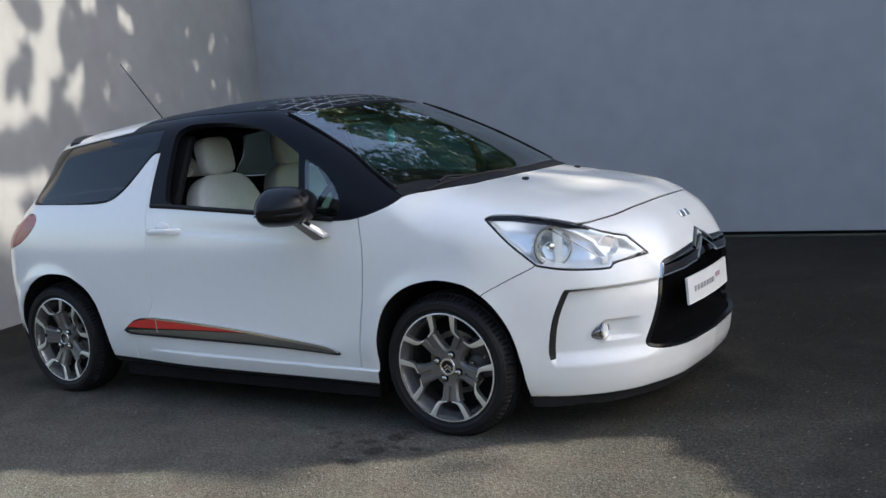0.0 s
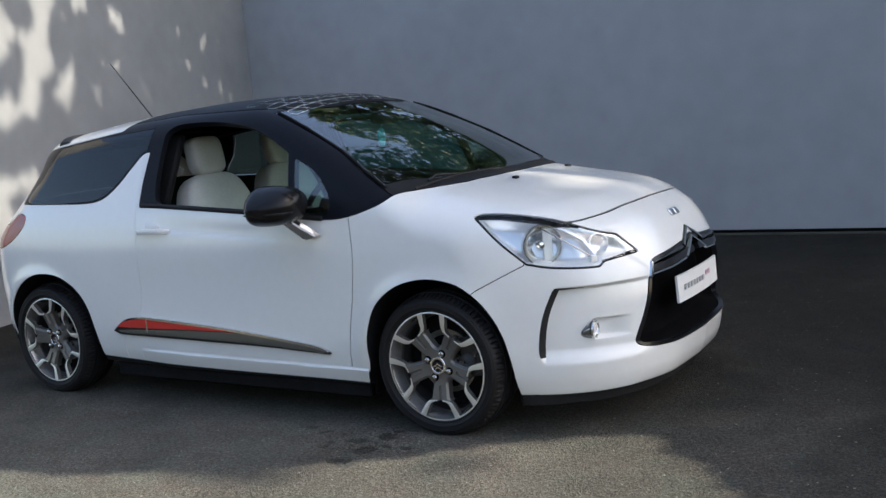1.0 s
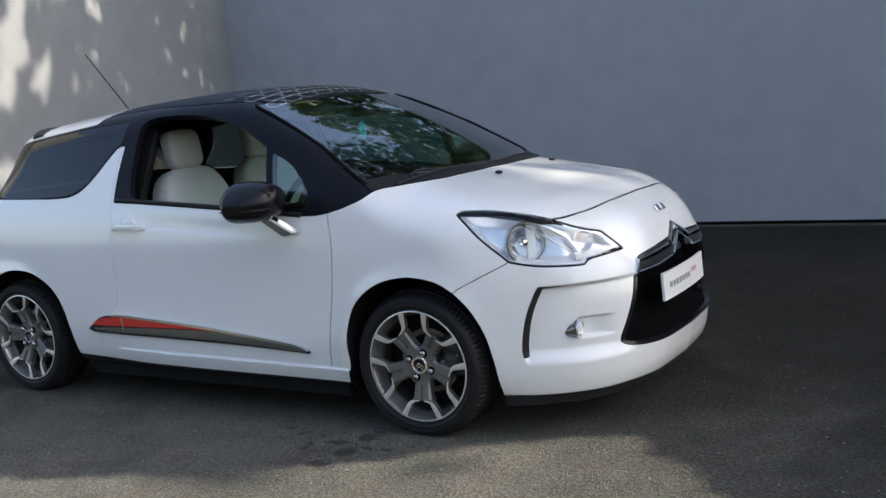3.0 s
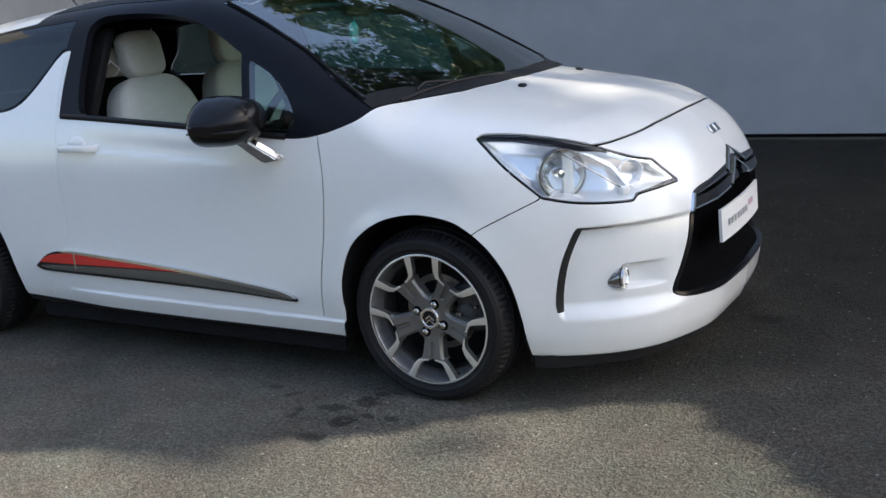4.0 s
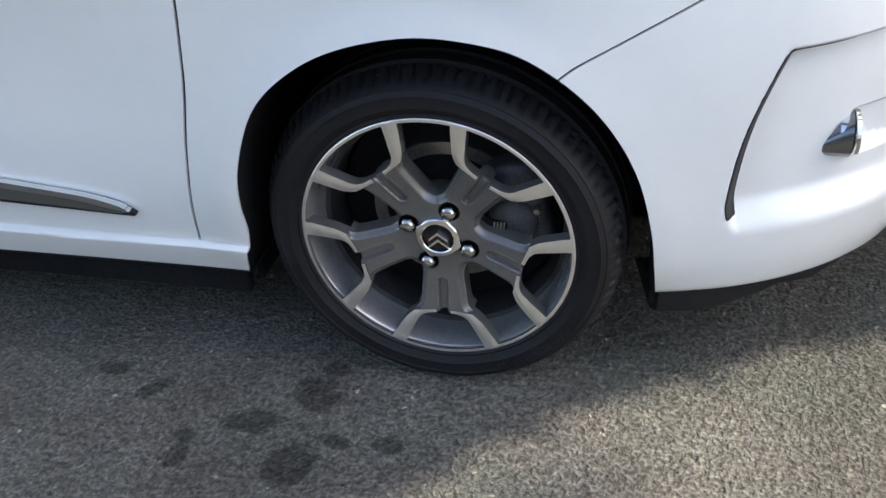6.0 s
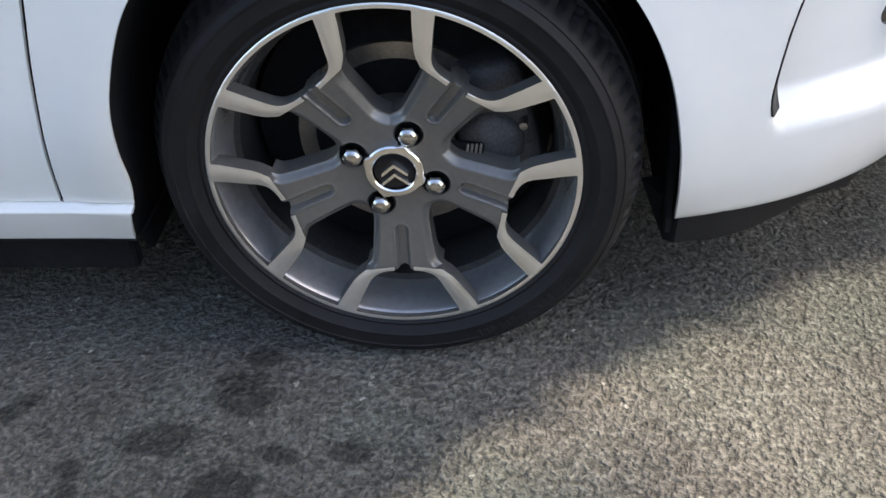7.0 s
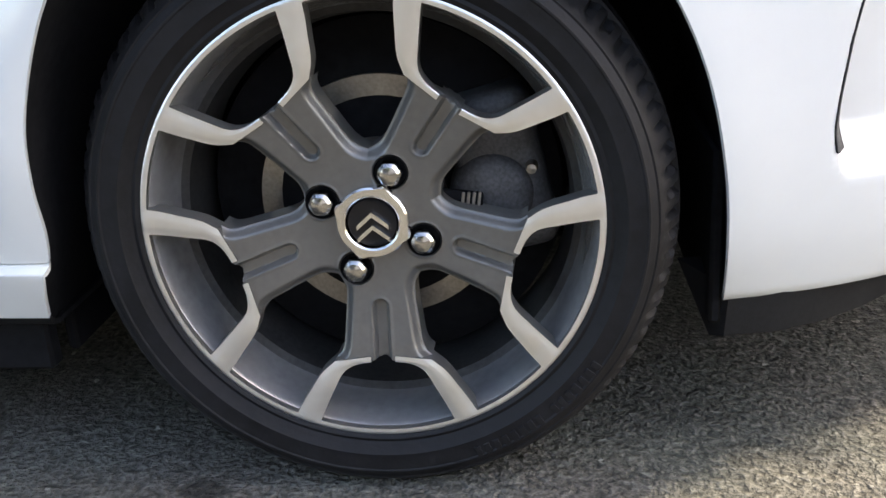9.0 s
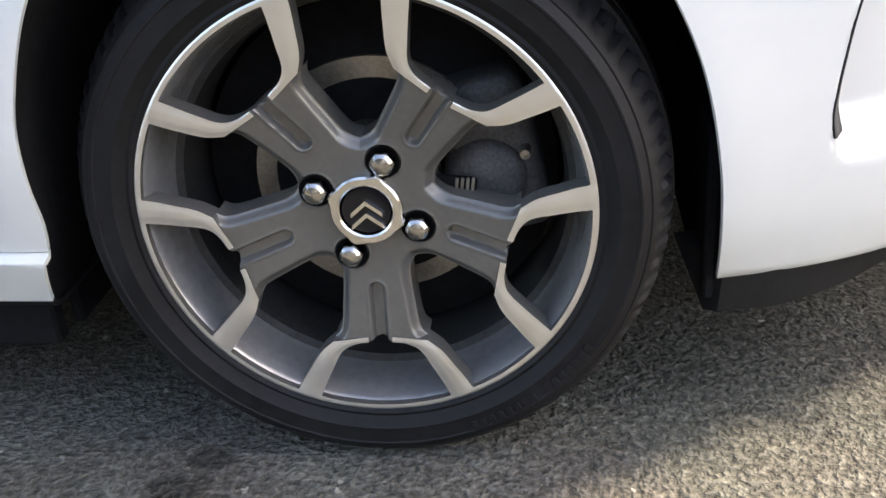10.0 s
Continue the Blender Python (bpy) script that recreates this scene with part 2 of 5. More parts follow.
def tube(points, radius, n=8, taper=None):
    """A round bar along a broken line."""
    bm = bmesh.new()
    p = [Vector(q) for q in points]
    rings = []
    for i, q in enumerate(p):
        d = (p[min(i + 1, len(p) - 1)] - p[max(i - 1, 0)]).normalized()
        s = d.cross(Vector((0.123, 0.3, 1))).normalized()
        u = d.cross(s)
        r = radius if taper is None else radius + (taper - radius) * i / (len(p) - 1)
        rings.append([bm.verts.new(q + r * (math.cos(2 * math.pi * k / n) * s + math.sin(2 * math.pi * k / n) * u)) for k in range(n)])
    for r0, r1 in zip(rings[:-1], rings[1:]):
        for k in range(n):
            bm.faces.new((r0[k], r0[(k + 1) % n], r1[(k + 1) % n], r1[k]))
    bm.faces.new(rings[0])
    bm.faces.new(rings[-1])
    return bm


# ---- car body shape ----
BASE, WHEEL_Z, ARCH = 2.462, 0.291, 0.350
w_plan = spline([-3.12, -2.9, -2.7, -2.46, -1.9, -1.2, -0.6, -0.2, 0.1, 0.3, 0.45, 0.6, 0.8],
                [0.74, 0.80, 0.83, 0.848, 0.860, 0.858, 0.848, 0.842, 0.835, 0.815, 0.785, 0.735, 0.65])
w_tuck = spline([0.12, 0.2, 0.28, 0.4, 0.6, 0.75, 0.88, 0.96, 1.03, 1.25, 1.40, 1.5],
                [0.085, 0.045, 0.018, 0.003, 0.0, 0.004, 0.018, 0.035, 0.058, 0.155, 0.235, 0.30])
x_nose = spline([0.0, 0.26, 0.5, 0.62, 0.70, 0.76, 0.85], [0.870, 0.856, 0.776, 0.69, 0.60, 0.48, 0.25])
x_face = spline([0.12, 0.25, 0.35, 0.5, 0.62, 0.72, 0.80, 0.9, 1.1], [-0.07, -0.012, 0.0, 0.0, -0.02, -0.06, -0.11, -0.22, -0.5])
z_hood = spline([-3.2, -2.5, -1.5, -0.6, -0.2, 0.0, 0.2, 0.4, 0.6, 0.68, 0.76, 0.82, 0.9],
                [0.95, 1.05, 1.07, 1.08, 1.065, 1.035, 1.0, 0.964, 0.915, 0.882, 0.828, 0.77, 0.66])
z_screen = spline([-1.6, -0.8, -0.4, 0.016, 0.4], [1.72, 1.433, 1.270, 1.057, 0.86])
z_roof = spline([-3.1, -2.75, -2.6, -2.3, -1.8, -1.35, -1.1, -0.9, -0.6], [1.25, 1.335, 1.365, 1.41, 1.450, 1.466, 1.462, 1.450, 1.428])
x_tail = spline([0.12, 0.25, 0.4, 0.6, 0.8, 0.95, 1.1, 1.25, 1.34, 1.5], [-2.93, -3.03, -3.10, -3.118, -3.10, -3.03, -2.95, -2.86, -2.80, -2.70])
z_under = spline([-3.12, -2.7, -2.0, -0.36, 0.35, 0.86], [0.28, 0.24, 0.20, 0.185, 0.172, 0.176])
z_white = spline([-3.12, -2.7, -2.0, -1.5, -0.36, 0.30, 0.86], [0.300, 0.275, 0.236, 0.217, 0.201, 0.180, 0.184])
x_slot = spline([0.30, 0.34, 0.36, 0.42, 0.48, 0.605, 0.66], [0.462, 0.449, 0.446, 0.452, 0.464, 0.512, 0.540])


def z_ledge(x):
    return 0.267 - 0.018 * (x + 0.42)


def hood_part(x, y):
    return z_hood(x) - 0.10 * y**2 - 0.16 * y**4


def cabin_part(x, y):
    s = z_screen(x + 0.35 * y**2) - 0.030 - 0.05 * y**2
    r = z_roof(x) - 0.06 * y**2 - 0.35 * y**4
    return smin(s, r, 0.05)


def half_width(x, z):
    w = w_plan(x) - w_tuck(z)
    for cx in (0.0, -BASE):
        r = np.hypot(x - cx, z - WHEEL_Z)
        w = w + 0.012 * np.exp(-(((r - ARCH) / 0.05) ** 2)) * step(0.15, 0.4, z)
    w = w + 0.014 * (1 - step(-0.008, -0.001, z - z_ledge(x))) * step(-1.80, -1.48, x) * (1 - step(-0.33, -0.30, x))
    w = w - 0.007 * np.exp(-(((z - 0.60) / 0.12) ** 2)) * step(-2.0, -1.6, x) * (1 - step(-0.6, -0.3, x))
    dz = z - 0.880 + 0.0725 * (x + 1.56)
    w = w - 0.0060 * step(-0.008, 0.008, dz) * (1 - step(0.02, 0.10, dz)) * step(-1.60, -1.45, x) * (1 - step(-0.95, -0.70, x))
    return w


def body(p):
    """The car's outer skin: negative inside."""
    x, y, z = p[..., 0], np.abs(p[..., 1]), p[..., 2]
    side = y - half_width(x, z)
    hood, cab = z - hood_part(x, y), z - cabin_part(x, y)
    top = smin(hood, cab, 0.025)
    nose = x - x_nose(y) - x_face(z)
    pocket = step(0.0, 0.015, x - x_slot(z)) * step(0.300, 0.362, z) * (1 - step(0.592, 0.609, z)) * step(0.36, 0.70, y)
    tail = x_tail(z) + (0.26 + 0.5 * step(0.8, 1.25, z)) * y**2 + 0.35 * y**6 - x
    f = smax(side, nose, 0.09)
    f = smax(f, tail, 0.10)
    f = smax(f, top, 0.085 - 0.02 * step(0.0, -0.4, x))
    f = smax(f, z_under(x) - z, 0.02)
    scoop = step(0.620, 0.634, x) * (1 - step(0.645, 0.750, x)) * step(0.388, 0.402, z) * (1 - step(0.462, 0.474, z)) * step(0.45, 0.50, y)
    return f + 0.046 * pocket + 0.036 * scoop


def gradient(fn, p, e=0.002):
    g = np.stack([fn(p + e * a) - fn(p - e * a) for a in np.eye(3)], -1)
    return g / (np.linalg.norm(g, axis=-1, keepdims=True) + 1e-12)


def settle(fn, p, rounds=4):
    for _ in range(rounds):
        g = np.stack([fn(p + 0.002 * a) - fn(p - 0.002 * a) for a in np.eye(3)], -1) / 0.004
        p = p - g * (fn(p) / np.maximum((g * g).sum(-1), 0.2))[..., None]
    return p


def surface_net(fn, lo, hi, h):
    """Triangles of the surface fn = 0 in a box."""
    ax = [np.arange(a, b + h, h) for a, b in zip(lo, hi)]
    grid = np.stack(np.meshgrid(*ax, indexing="ij"), -1)
    val = fn(grid)
    n = np.array(val.shape) - 1
    acc, cnt = np.zeros((*n, 3)), np.zeros(tuple(n))
    quads = []
    ids = np.arange(n.prod()).reshape(tuple(n))
    for k in range(3):
        a = np.moveaxis(val, k, 0)
        f0, f1 = a[:-1], a[1:]
        cross = (f0 < 0) != (f1 < 0)
        s = np.where(cross, f0 / np.where(cross, f0 - f1, 1), 0)
        g = np.moveaxis(grid, k, 0)
        pos = g[:-1] + s[..., None] * (g[1:] - g[:-1])
        am, cm, im = np.moveaxis(acc, k, 0), np.moveaxis(cnt, k, 0), np.moveaxis(ids, k, 0)
        n1, n2 = cross.shape[1] - 1, cross.shape[2] - 1
        for d1 in (0, 1):
            for d2 in (0, 1):
                c = cross[:, d1 : d1 + n1, d2 : d2 + n2]
                am += np.where(c[..., None], pos[:, d1 : d1 + n1, d2 : d2 + n2], 0)
                cm += c
        c = cross[:, 1:n1, 1:n2]
        quads.append(np.stack([im[:, :-1, :-1][c], im[:, 1:, :-1][c], im[:, 1:, 1:][c], im[:, :-1, 1:][c]], 1))
    q = np.concatenate(quads)
    v = acc.reshape(-1, 3) / np.maximum(cnt.reshape(-1, 1), 1)
    t = np.concatenate([q[:, [0, 1, 2]], q[:, [0, 2, 3]]])
    v, t = compact(v, t)
    v = settle(fn, v)
    return v, face_out(fn, v, t)


def face_out(fn, v, t):
    c = v[t].mean(1)
    nrm = np.cross(v[t[:, 1]] - v[t[:, 0]], v[t[:, 2]] - v[t[:, 0]])
    bad = (nrm * gradient(fn, c)).sum(1) < 0
    t = t.copy()
    t[bad] = t[bad][:, ::-1]
    return t


# ---- car: panels ----
def flip(v, t):
    return v * np.array([1, -1, 1]), t[:, ::-1]


def both(v, t):
    v2, t2 = flip(v, t)
    return np.concatenate([v, v2]), np.concatenate([t, t2 + len(v)])


def main_islands(v, t):
    """Drops stray slivers that a cut has left."""
    lab = np.arange(len(v))
    while True:
        m = lab[t].min(1)
        nxt = lab.copy()
        for k in range(3):
            np.minimum.at(nxt, t[:, k], m)
        nxt = nxt[nxt]
        if (nxt == lab).all():
            break
        lab = nxt
    area = np.linalg.norm(np.cross(v[t[:, 1]] - v[t[:, 0]], v[t[:, 2]] - v[t[:, 0]]), axis=1)
    tot = np.zeros(len(v))
    np.add.at(tot, lab[t[:, 0]], area)
    return compact(v, t[tot[lab[t[:, 0]]] > 0.06 * tot.max()])


def panel(name, v, t, mat, parent=None, thick=0.005, label="", fn=body, lift=0.0, snap=True):
    """A shell panel with real edges; its normals come from the smooth shape."""
    v, t = main_islands(v, t)
    v = settle(fn, v, 2) if snap else v
    nrm = gradient(fn, v)
    if lift:
        v = v + lift * nrm
    nv = len(v)
    verts = np.concatenate([v, v - thick * nrm])
    e = np.concatenate([t[:, [0, 1]], t[:, [1, 2]], t[:, [2, 0]]])
    key = np.sort(e, 1)
    _, first, count = np.unique(key[:, 0] * (nv + 1) + key[:, 1], return_index=True, return_counts=True)
    rim = e[first[count == 1]]
    faces = np.concatenate([t, t[:, ::-1] + nv])
    quads = np.stack([rim[:, 1], rim[:, 0], rim[:, 0] + nv, rim[:, 1] + nv], 1)
    ob = mesh_object(name, verts, [*faces.tolist(), *quads.tolist()], mat, parent, label)
    me = ob.data
    if mat in (GLASS, CLEAR, TINT, TEAL, LENS):
        me.materials.append(INNER)
        me.materials.append(LINER)
        slots = np.zeros(len(me.polygons), int)
        slots[len(t) : 2 * len(t)] = 1
        slots[2 * len(t) :] = 2
        me.polygons.foreach_set("material_index", slots)
    loops = np.zeros((len(me.loops), 3))
    vi = np.zeros(len(me.loops), int)
    me.loops.foreach_get("vertex_index", vi)
    k = 3 * len(t)
    loops[:k] = nrm[vi[:k]]
    loops[k : 2 * k] = -nrm[vi[k : 2 * k] - nv]
    if len(quads):
        qn = np.cross(verts[quads[:, 1]] - verts[quads[:, 0]], verts[quads[:, 3]] - verts[quads[:, 0]])
        qn /= np.linalg.norm(qn, axis=1, keepdims=True) + 1e-12
        loops[2 * k :] = np.repeat(qn, 4, 0)
    me.normals_split_custom_set(loops.tolist())
    return ob


car = tagged(new("car"), "white three-door hatchback with a black roof parked on asphalt", "car")
V, T = surface_net(body, (-3.2, -0.93, 0.10), (0.95, 0.04, 1.52), 0.0135)
(V, T), _ = split(V, T, V[:, 1])


def cut(mesh, field, gap=0.0):
    """(inside, outside) of a mesh, with an open joint of that width."""
    v, t = mesh
    if len(t) == 0:
        return mesh, mesh
    f = field(v)
    gap = gap(v) if callable(gap) else gap
    if np.max(gap) == 0:
        return split(v, t, f)
    a, _ = split(v, t, f + gap / 2)
    _, b = split(v, t, f - gap / 2)
    return a, b


def side_loop(points):
    loop = curve_loop(points)
    return lambda v: loop_distance(loop, v[:, 0], v[:, 2])


def lamp_u(v):
    return 0.857 * v[:, 0] + 0.514 * v[:, 1]


ARCH_FRONT = [(-0.356, 0.10, 1), (-0.348, 0.195), (-0.323, 0.285), (-0.319, 0.352), (-0.306, 0.43), (-0.262, 0.533), (-0.195, 0.598), (-0.11, 0.640), (0.0, 0.660), (0.10, 0.650),
              (0.168, 0.625), (0.235, 0.571), (0.286, 0.503), (0.322, 0.422), (0.342, 0.33), (0.349, 0.25), (0.354, 0.10, 1)]
ARCH_REAR = [(-2.775, 0.10, 1), (-2.770, 0.25), (-2.760, 0.40), (-2.705, 0.51), (-2.61, 0.598), (-2.50, 0.648), (-2.404, 0.662), (-2.30, 0.655), (-2.225, 0.630), (-2.14, 0.58),
             (-2.075, 0.500), (-2.035, 0.38), (-2.018, 0.26), (-2.008, 0.10, 1)]


def in_arch(v):
    f = np.minimum(side_loop(ARCH_FRONT)(v), side_loop(ARCH_REAR)(v))
    return np.maximum(f, v[:, 1] + 0.52)


_, shell = cut((V, T), in_arch)
under, shell = cut(shell, lambda v: v[:, 2] - z_white(v[:, 0]))

# the dark upper part of the cabin, bounded by the belt line and the white fin
UPPER = [(0.4, 0.90, 1), (0.05, 0.94, 1), (-0.149, 0.986), (-0.233, 0.954), (-0.346, 0.921), (-0.465, 0.907), (-0.70, 0.925), (-0.978, 0.951), (-1.491, 0.988), (-1.636, 0.995, 1),
         (-1.634, 1.122), (-1.627, 1.250, 1), (-1.679, 1.236), (-1.808, 1.102), (-1.908, 1.037), (-2.034, 1.018), (-2.363, 1.021), (-2.60, 1.026, 1),
         (-2.585, 1.15), (-2.50, 1.30, 1), (-2.3, 1.6, 1), (0.4, 1.6, 1)]
upper_loop = curve_loop(UPPER)


SCUTTLE = [(-0.40, -0.97), (-0.262, -0.875), (-0.185, -0.772), (-0.142, -0.687), (-0.079, -0.583), (0.005, -0.445), (0.055, -0.280), (0.079, -0.100), (0.081, 0.0), (0.081, 0.3)]


def upper_field(v):
    x, y, z = v[:, 0], v[:, 1], v[:, 2]
    return np.maximum(loop_distance(upper_loop, x, z), np.where(x > -0.28, -line_distance(SCUTTLE, x, y), -1.0))


upper, lower = cut(shell, upper_field, 0.004)

# windscreen: seen from above
SCREEN = [(-0.919, -0.575, 1), (-0.808, -0.605), (-0.693, -0.628), (-0.483, -0.671), (-0.346, -0.719), (-0.189, -0.752, 1), (0.20, -0.785, 1), (0.25, 0.1, 1), (-0.775, 0.1, 1), (-0.785, -0.237), (-0.826, -0.386)]
screen_loop = curve_loop(SCREEN)
screen, upper = cut(upper, lambda v: np.maximum(loop_distance(screen_loop, v[:, 0], v[:, 1]), v[:, 0] + 0.0 - 0.3), 0.004)
part_screen = panel("windscreen", *both(*screen), GLASS, car, 0.004, "raked windscreen reflecting sky and trees")
part_screen.visible_shadow = False
frit, _ = cut(screen, lambda v: np.maximum(-0.055 + 0.02 * step(-0.8, -0.3, v[:, 0]) - loop_distance(screen_loop, v[:, 0], v[:, 1]), v[:, 1] + 0.45))

# side windows
OPENING = [(-1.497, 1.003), (-1.538, 1.08), (-1.549, 1.267), (-1.540, 1.340), (-1.469, 1.368), (-1.235, 1.363), (-1.022, 1.331), (-0.883, 1.279), (-0.732, 1.196, 1), (-0.680, 0.938, 1), (-0.979, 0.964)]
QUARTER = [(-0.692, 1.174, 1), (-0.567, 1.109), (-0.481, 1.014), (-0.472, 0.932), (-0.587, 0.926), (-0.642, 0.936, 1)]
REARWIN = [(-2.530, 1.032), (-2.436, 1.168), (-2.350, 1.303, 1), (-2.032, 1.337), (-1.645, 1.361, 1), (-1.652, 1.254, 1), (-1.682, 1.246), (-1.815, 1.109), (-1.912, 1.045), (-2.034, 1.026)]
opening, upper = cut(upper, lambda v: np.maximum(side_loop(OPENING)(v), v[:, 1] + 0.45))
quarter, upper = cut(upper, lambda v: np.maximum(side_loop(QUARTER)(v), v[:, 1] + 0.45))
rearwin, upper = cut(upper, lambda v: np.maximum(side_loop(REARWIN)(v), v[:, 1] + 0.45), 0.003)
# white spoiler above the rear side windows, then the roof skin
spoiler, upper = cut(upper, lambda v: np.maximum(v[:, 0] + 1.887 + 0.18 * (np.abs(v[:, 1]) - 0.55), 1.347 + 0.107 * (v[:, 0] + 2.032) - v[:, 2]), 0.003)
ROOFLINE = [(-0.6, 1.30), (-0.93, 1.398), (-1.10, 1.405), (-1.5, 1.412), (-2.1, 1.385), (-2.40, 1.345), (-2.6, 1.30)]
frames_, roof = cut(upper, lambda v: -line_distance(ROOFLINE, v[:, 0], v[:, 2]), 0.003)
panel("roof", *both(*roof), ROOF, car, 0.006, "gloss black roof with a faint grid pattern")
panel("roof_spoiler", *both(*spoiler), WHITE, car, 0.012, "white roof spoiler")
panel("spoiler_lining", *both(*spoiler), CABIN, car, 0.004, "dark lining under the spoiler", lift=-0.016)
for side in (0, 1):
    turn = flip if side else (lambda v, t: (v, t))
    panel("window_frame", *turn(*frames_), PILLAR, car, 0.03, "black window surround and pillars")
    q = panel("quarter_light", *turn(*quarter), CLEAR, car, 0.004, "small triangular front quarter light")
    r = panel("rear_side_window", *turn(*rearwin), TINT, car, 0.004, "dark tinted rear side window")
    q.visible_shadow = r.visible_shadow = False
    if side:
        w = panel("door_glass", *turn(*opening), TEAL, car, 0.004, "raised passenger window")
        w.visible_shadow = False

# headlight, grille and lamps cut out of the lower shell
HEAD = [(-0.212, 0.891, 1), (-0.182, 0.900), (-0.055, 0.891), (0.11, 0.857), (0.250, 0.806), (0.338, 0.781, 1), (0.421, 0.703, 1), (0.276, 0.689), (0.251, 0.672), (0.077, 0.683), (-0.028, 0.703, 1), (-0.127, 0.793)]
head_loop = curve_loop(HEAD)
head, lower = cut(lower, lambda v: np.maximum(loop_distance(head_loop, lamp_u(v), v[:, 2]), -v[:, 0]), 0.005)
GRILLE = [(0.0, 0.312), (-0.22, 0.314), (-0.39, 0.320), (-0.490, 0.336), (-0.514, 0.362), (-0.478, 0.457), (-0.431, 0.602), (-0.413, 0.625), (-0.390, 0.662), (-0.275, 0.680), (-0.10, 0.694), (0.0, 0.712), (0.1, 0.712, 1), (0.1, 0.312, 1)]
grille_loop = curve_loop(GRILLE)
grille, lower = cut(lower, lambda v: np.maximum(loop_distance(grille_loop, v[:, 1], v[:, 2]), 0.6 - v[:, 0]), 0.004)
REARLAMP = [(-2.535, 0.963), (-2.60, 0.975), (-2.73, 0.92), (-3.0, 0.90, 1), (-3.0, 0.76, 1), (-2.755, 0.80), (-2.65, 0.84), (-2.55, 0.91)]
rearlamp, lower = cut(lower, lambda v: np.maximum(side_loop(REARLAMP)(v), v[:, 1] + 0.35), 0.004)

# sill: a proud band that runs from arch to arch under the door
def sill_field(v):
    return np.maximum(np.maximum(v[:, 2] - z_ledge(v[:, 0]), -1.72 - v[:, 0]), np.maximum(v[:, 1] + 0.5, v[:, 0] + 0.25))


_, lower = cut(lower, lambda v: sill_field(v) - 0.0010)
sill, _ = cut(surface_net(body, (-2.04, -0.90, 0.13), (-0.26, -0.70, 0.33), 0.0065), sill_field)
_, sill = cut(sill, in_arch)
_, sill = cut(sill, lambda v: v[:, 2] - z_white(v[:, 0]))

# joints of the lower shell
x_seam = spline([0.15, 0.265, 0.45, 0.60, 0.765, 0.918, 1.1], [-0.43, -0.421, -0.394, -0.365, -0.350, -0.366, -0.40])
front, rest = cut(lower, lambda v: x_seam(v[:, 2]) - v[:, 0], 0.0055)
front_edge = spline([-0.70, -0.633, -0.521, -0.348, -0.18, 0.0, 0.2], [0.30, 0.503, 0.589, 0.637, 0.650, 0.653, 0.653])
HOODLINE = [(-0.5, -0.772), (-0.20, -0.772), (0.18, -0.752), (0.30, -0.700)] + [(float(front_edge(y)), float(y)) for y in np.linspace(-0.690, 0.2, 60)]
hood, front = cut(front, lambda v: np.maximum(-line_distance(HOODLINE, v[:, 0], v[:, 1]), 0.80 - v[:, 2]), lambda v: 0.0085 * step(0.30, 0.40, v[:, 0]))
def bumper_field(v):
    return line_distance([(0.0, -0.5), (0.0, 0.45), (0.225, 0.612), (0.317, 0.657), (0.410, 0.701), (0.45, 0.80), (0.47, 1.2)], v[:, 0], v[:, 2])


_, fender = cut(front, bumper_field, 0.0035)
nose, _ = (lambda m: split(*m, m[0][:, 1]))(surface_net(body, (0.12, -0.86, 0.15), (0.93, 0.03, 0.96), 0.0075))
_, nose = cut(nose, in_arch)
_, nose = cut(nose, lambda v: v[:, 2] - z_white(v[:, 0]))
_, nose = cut(nose, lambda v: np.maximum(loop_distance(head_loop, lamp_u(v), v[:, 2]), -v[:, 0]) - 0.0025)
_, nose = cut(nose, lambda v: np.maximum(loop_distance(grille_loop, v[:, 1], v[:, 2]), 0.6 - v[:, 0]) - 0.002)
_, nose = cut(nose, lambda v: np.maximum(-line_distance(HOODLINE, v[:, 0], v[:, 1]), 0.80 - v[:, 2]) - 0.00425)
bumper, _ = cut(nose, lambda v: bumper_field(v) + 0.00175)
quarterpanel, door = cut(rest, lambda v: v[:, 0] + 1.652 + 0.30 * step(0.55, 0.28, v[:, 2]) * 0.6, 0.0022)
tailgate, quarterpanel = cut(quarterpanel, lambda v: np.maximum(np.abs(v[:, 1]) - 0.56, np.maximum(v[:, 0] + 2.75, 0.55 - v[:, 2])), 0.004)
rear_screen, tailgate = cut(tailgate, lambda v: np.maximum(np.abs(v[:, 1]) - 0.50, np.maximum(1.03 - v[:, 2], v[:, 2] - 1.27)), 0.004)
rs_ = panel("rear_window", *both(*rear_screen), TINT, car, 0.004, "tinted rear window")
rs_.visible_shadow = False
panel("hood", *both(*hood), WHITE, car, 0.006, "white bonnet")
panel("front_bumper", *both(*bumper), WHITE, car, 0.006, "white front bumper with fog lamp pockets")
panel("tailgate", *both(*tailgate), WHITE, car, 0.006, "white tailgate")
panel("underbody", *both(*under), PLASTIC, car, 0.006, "black underbody")
doors = []
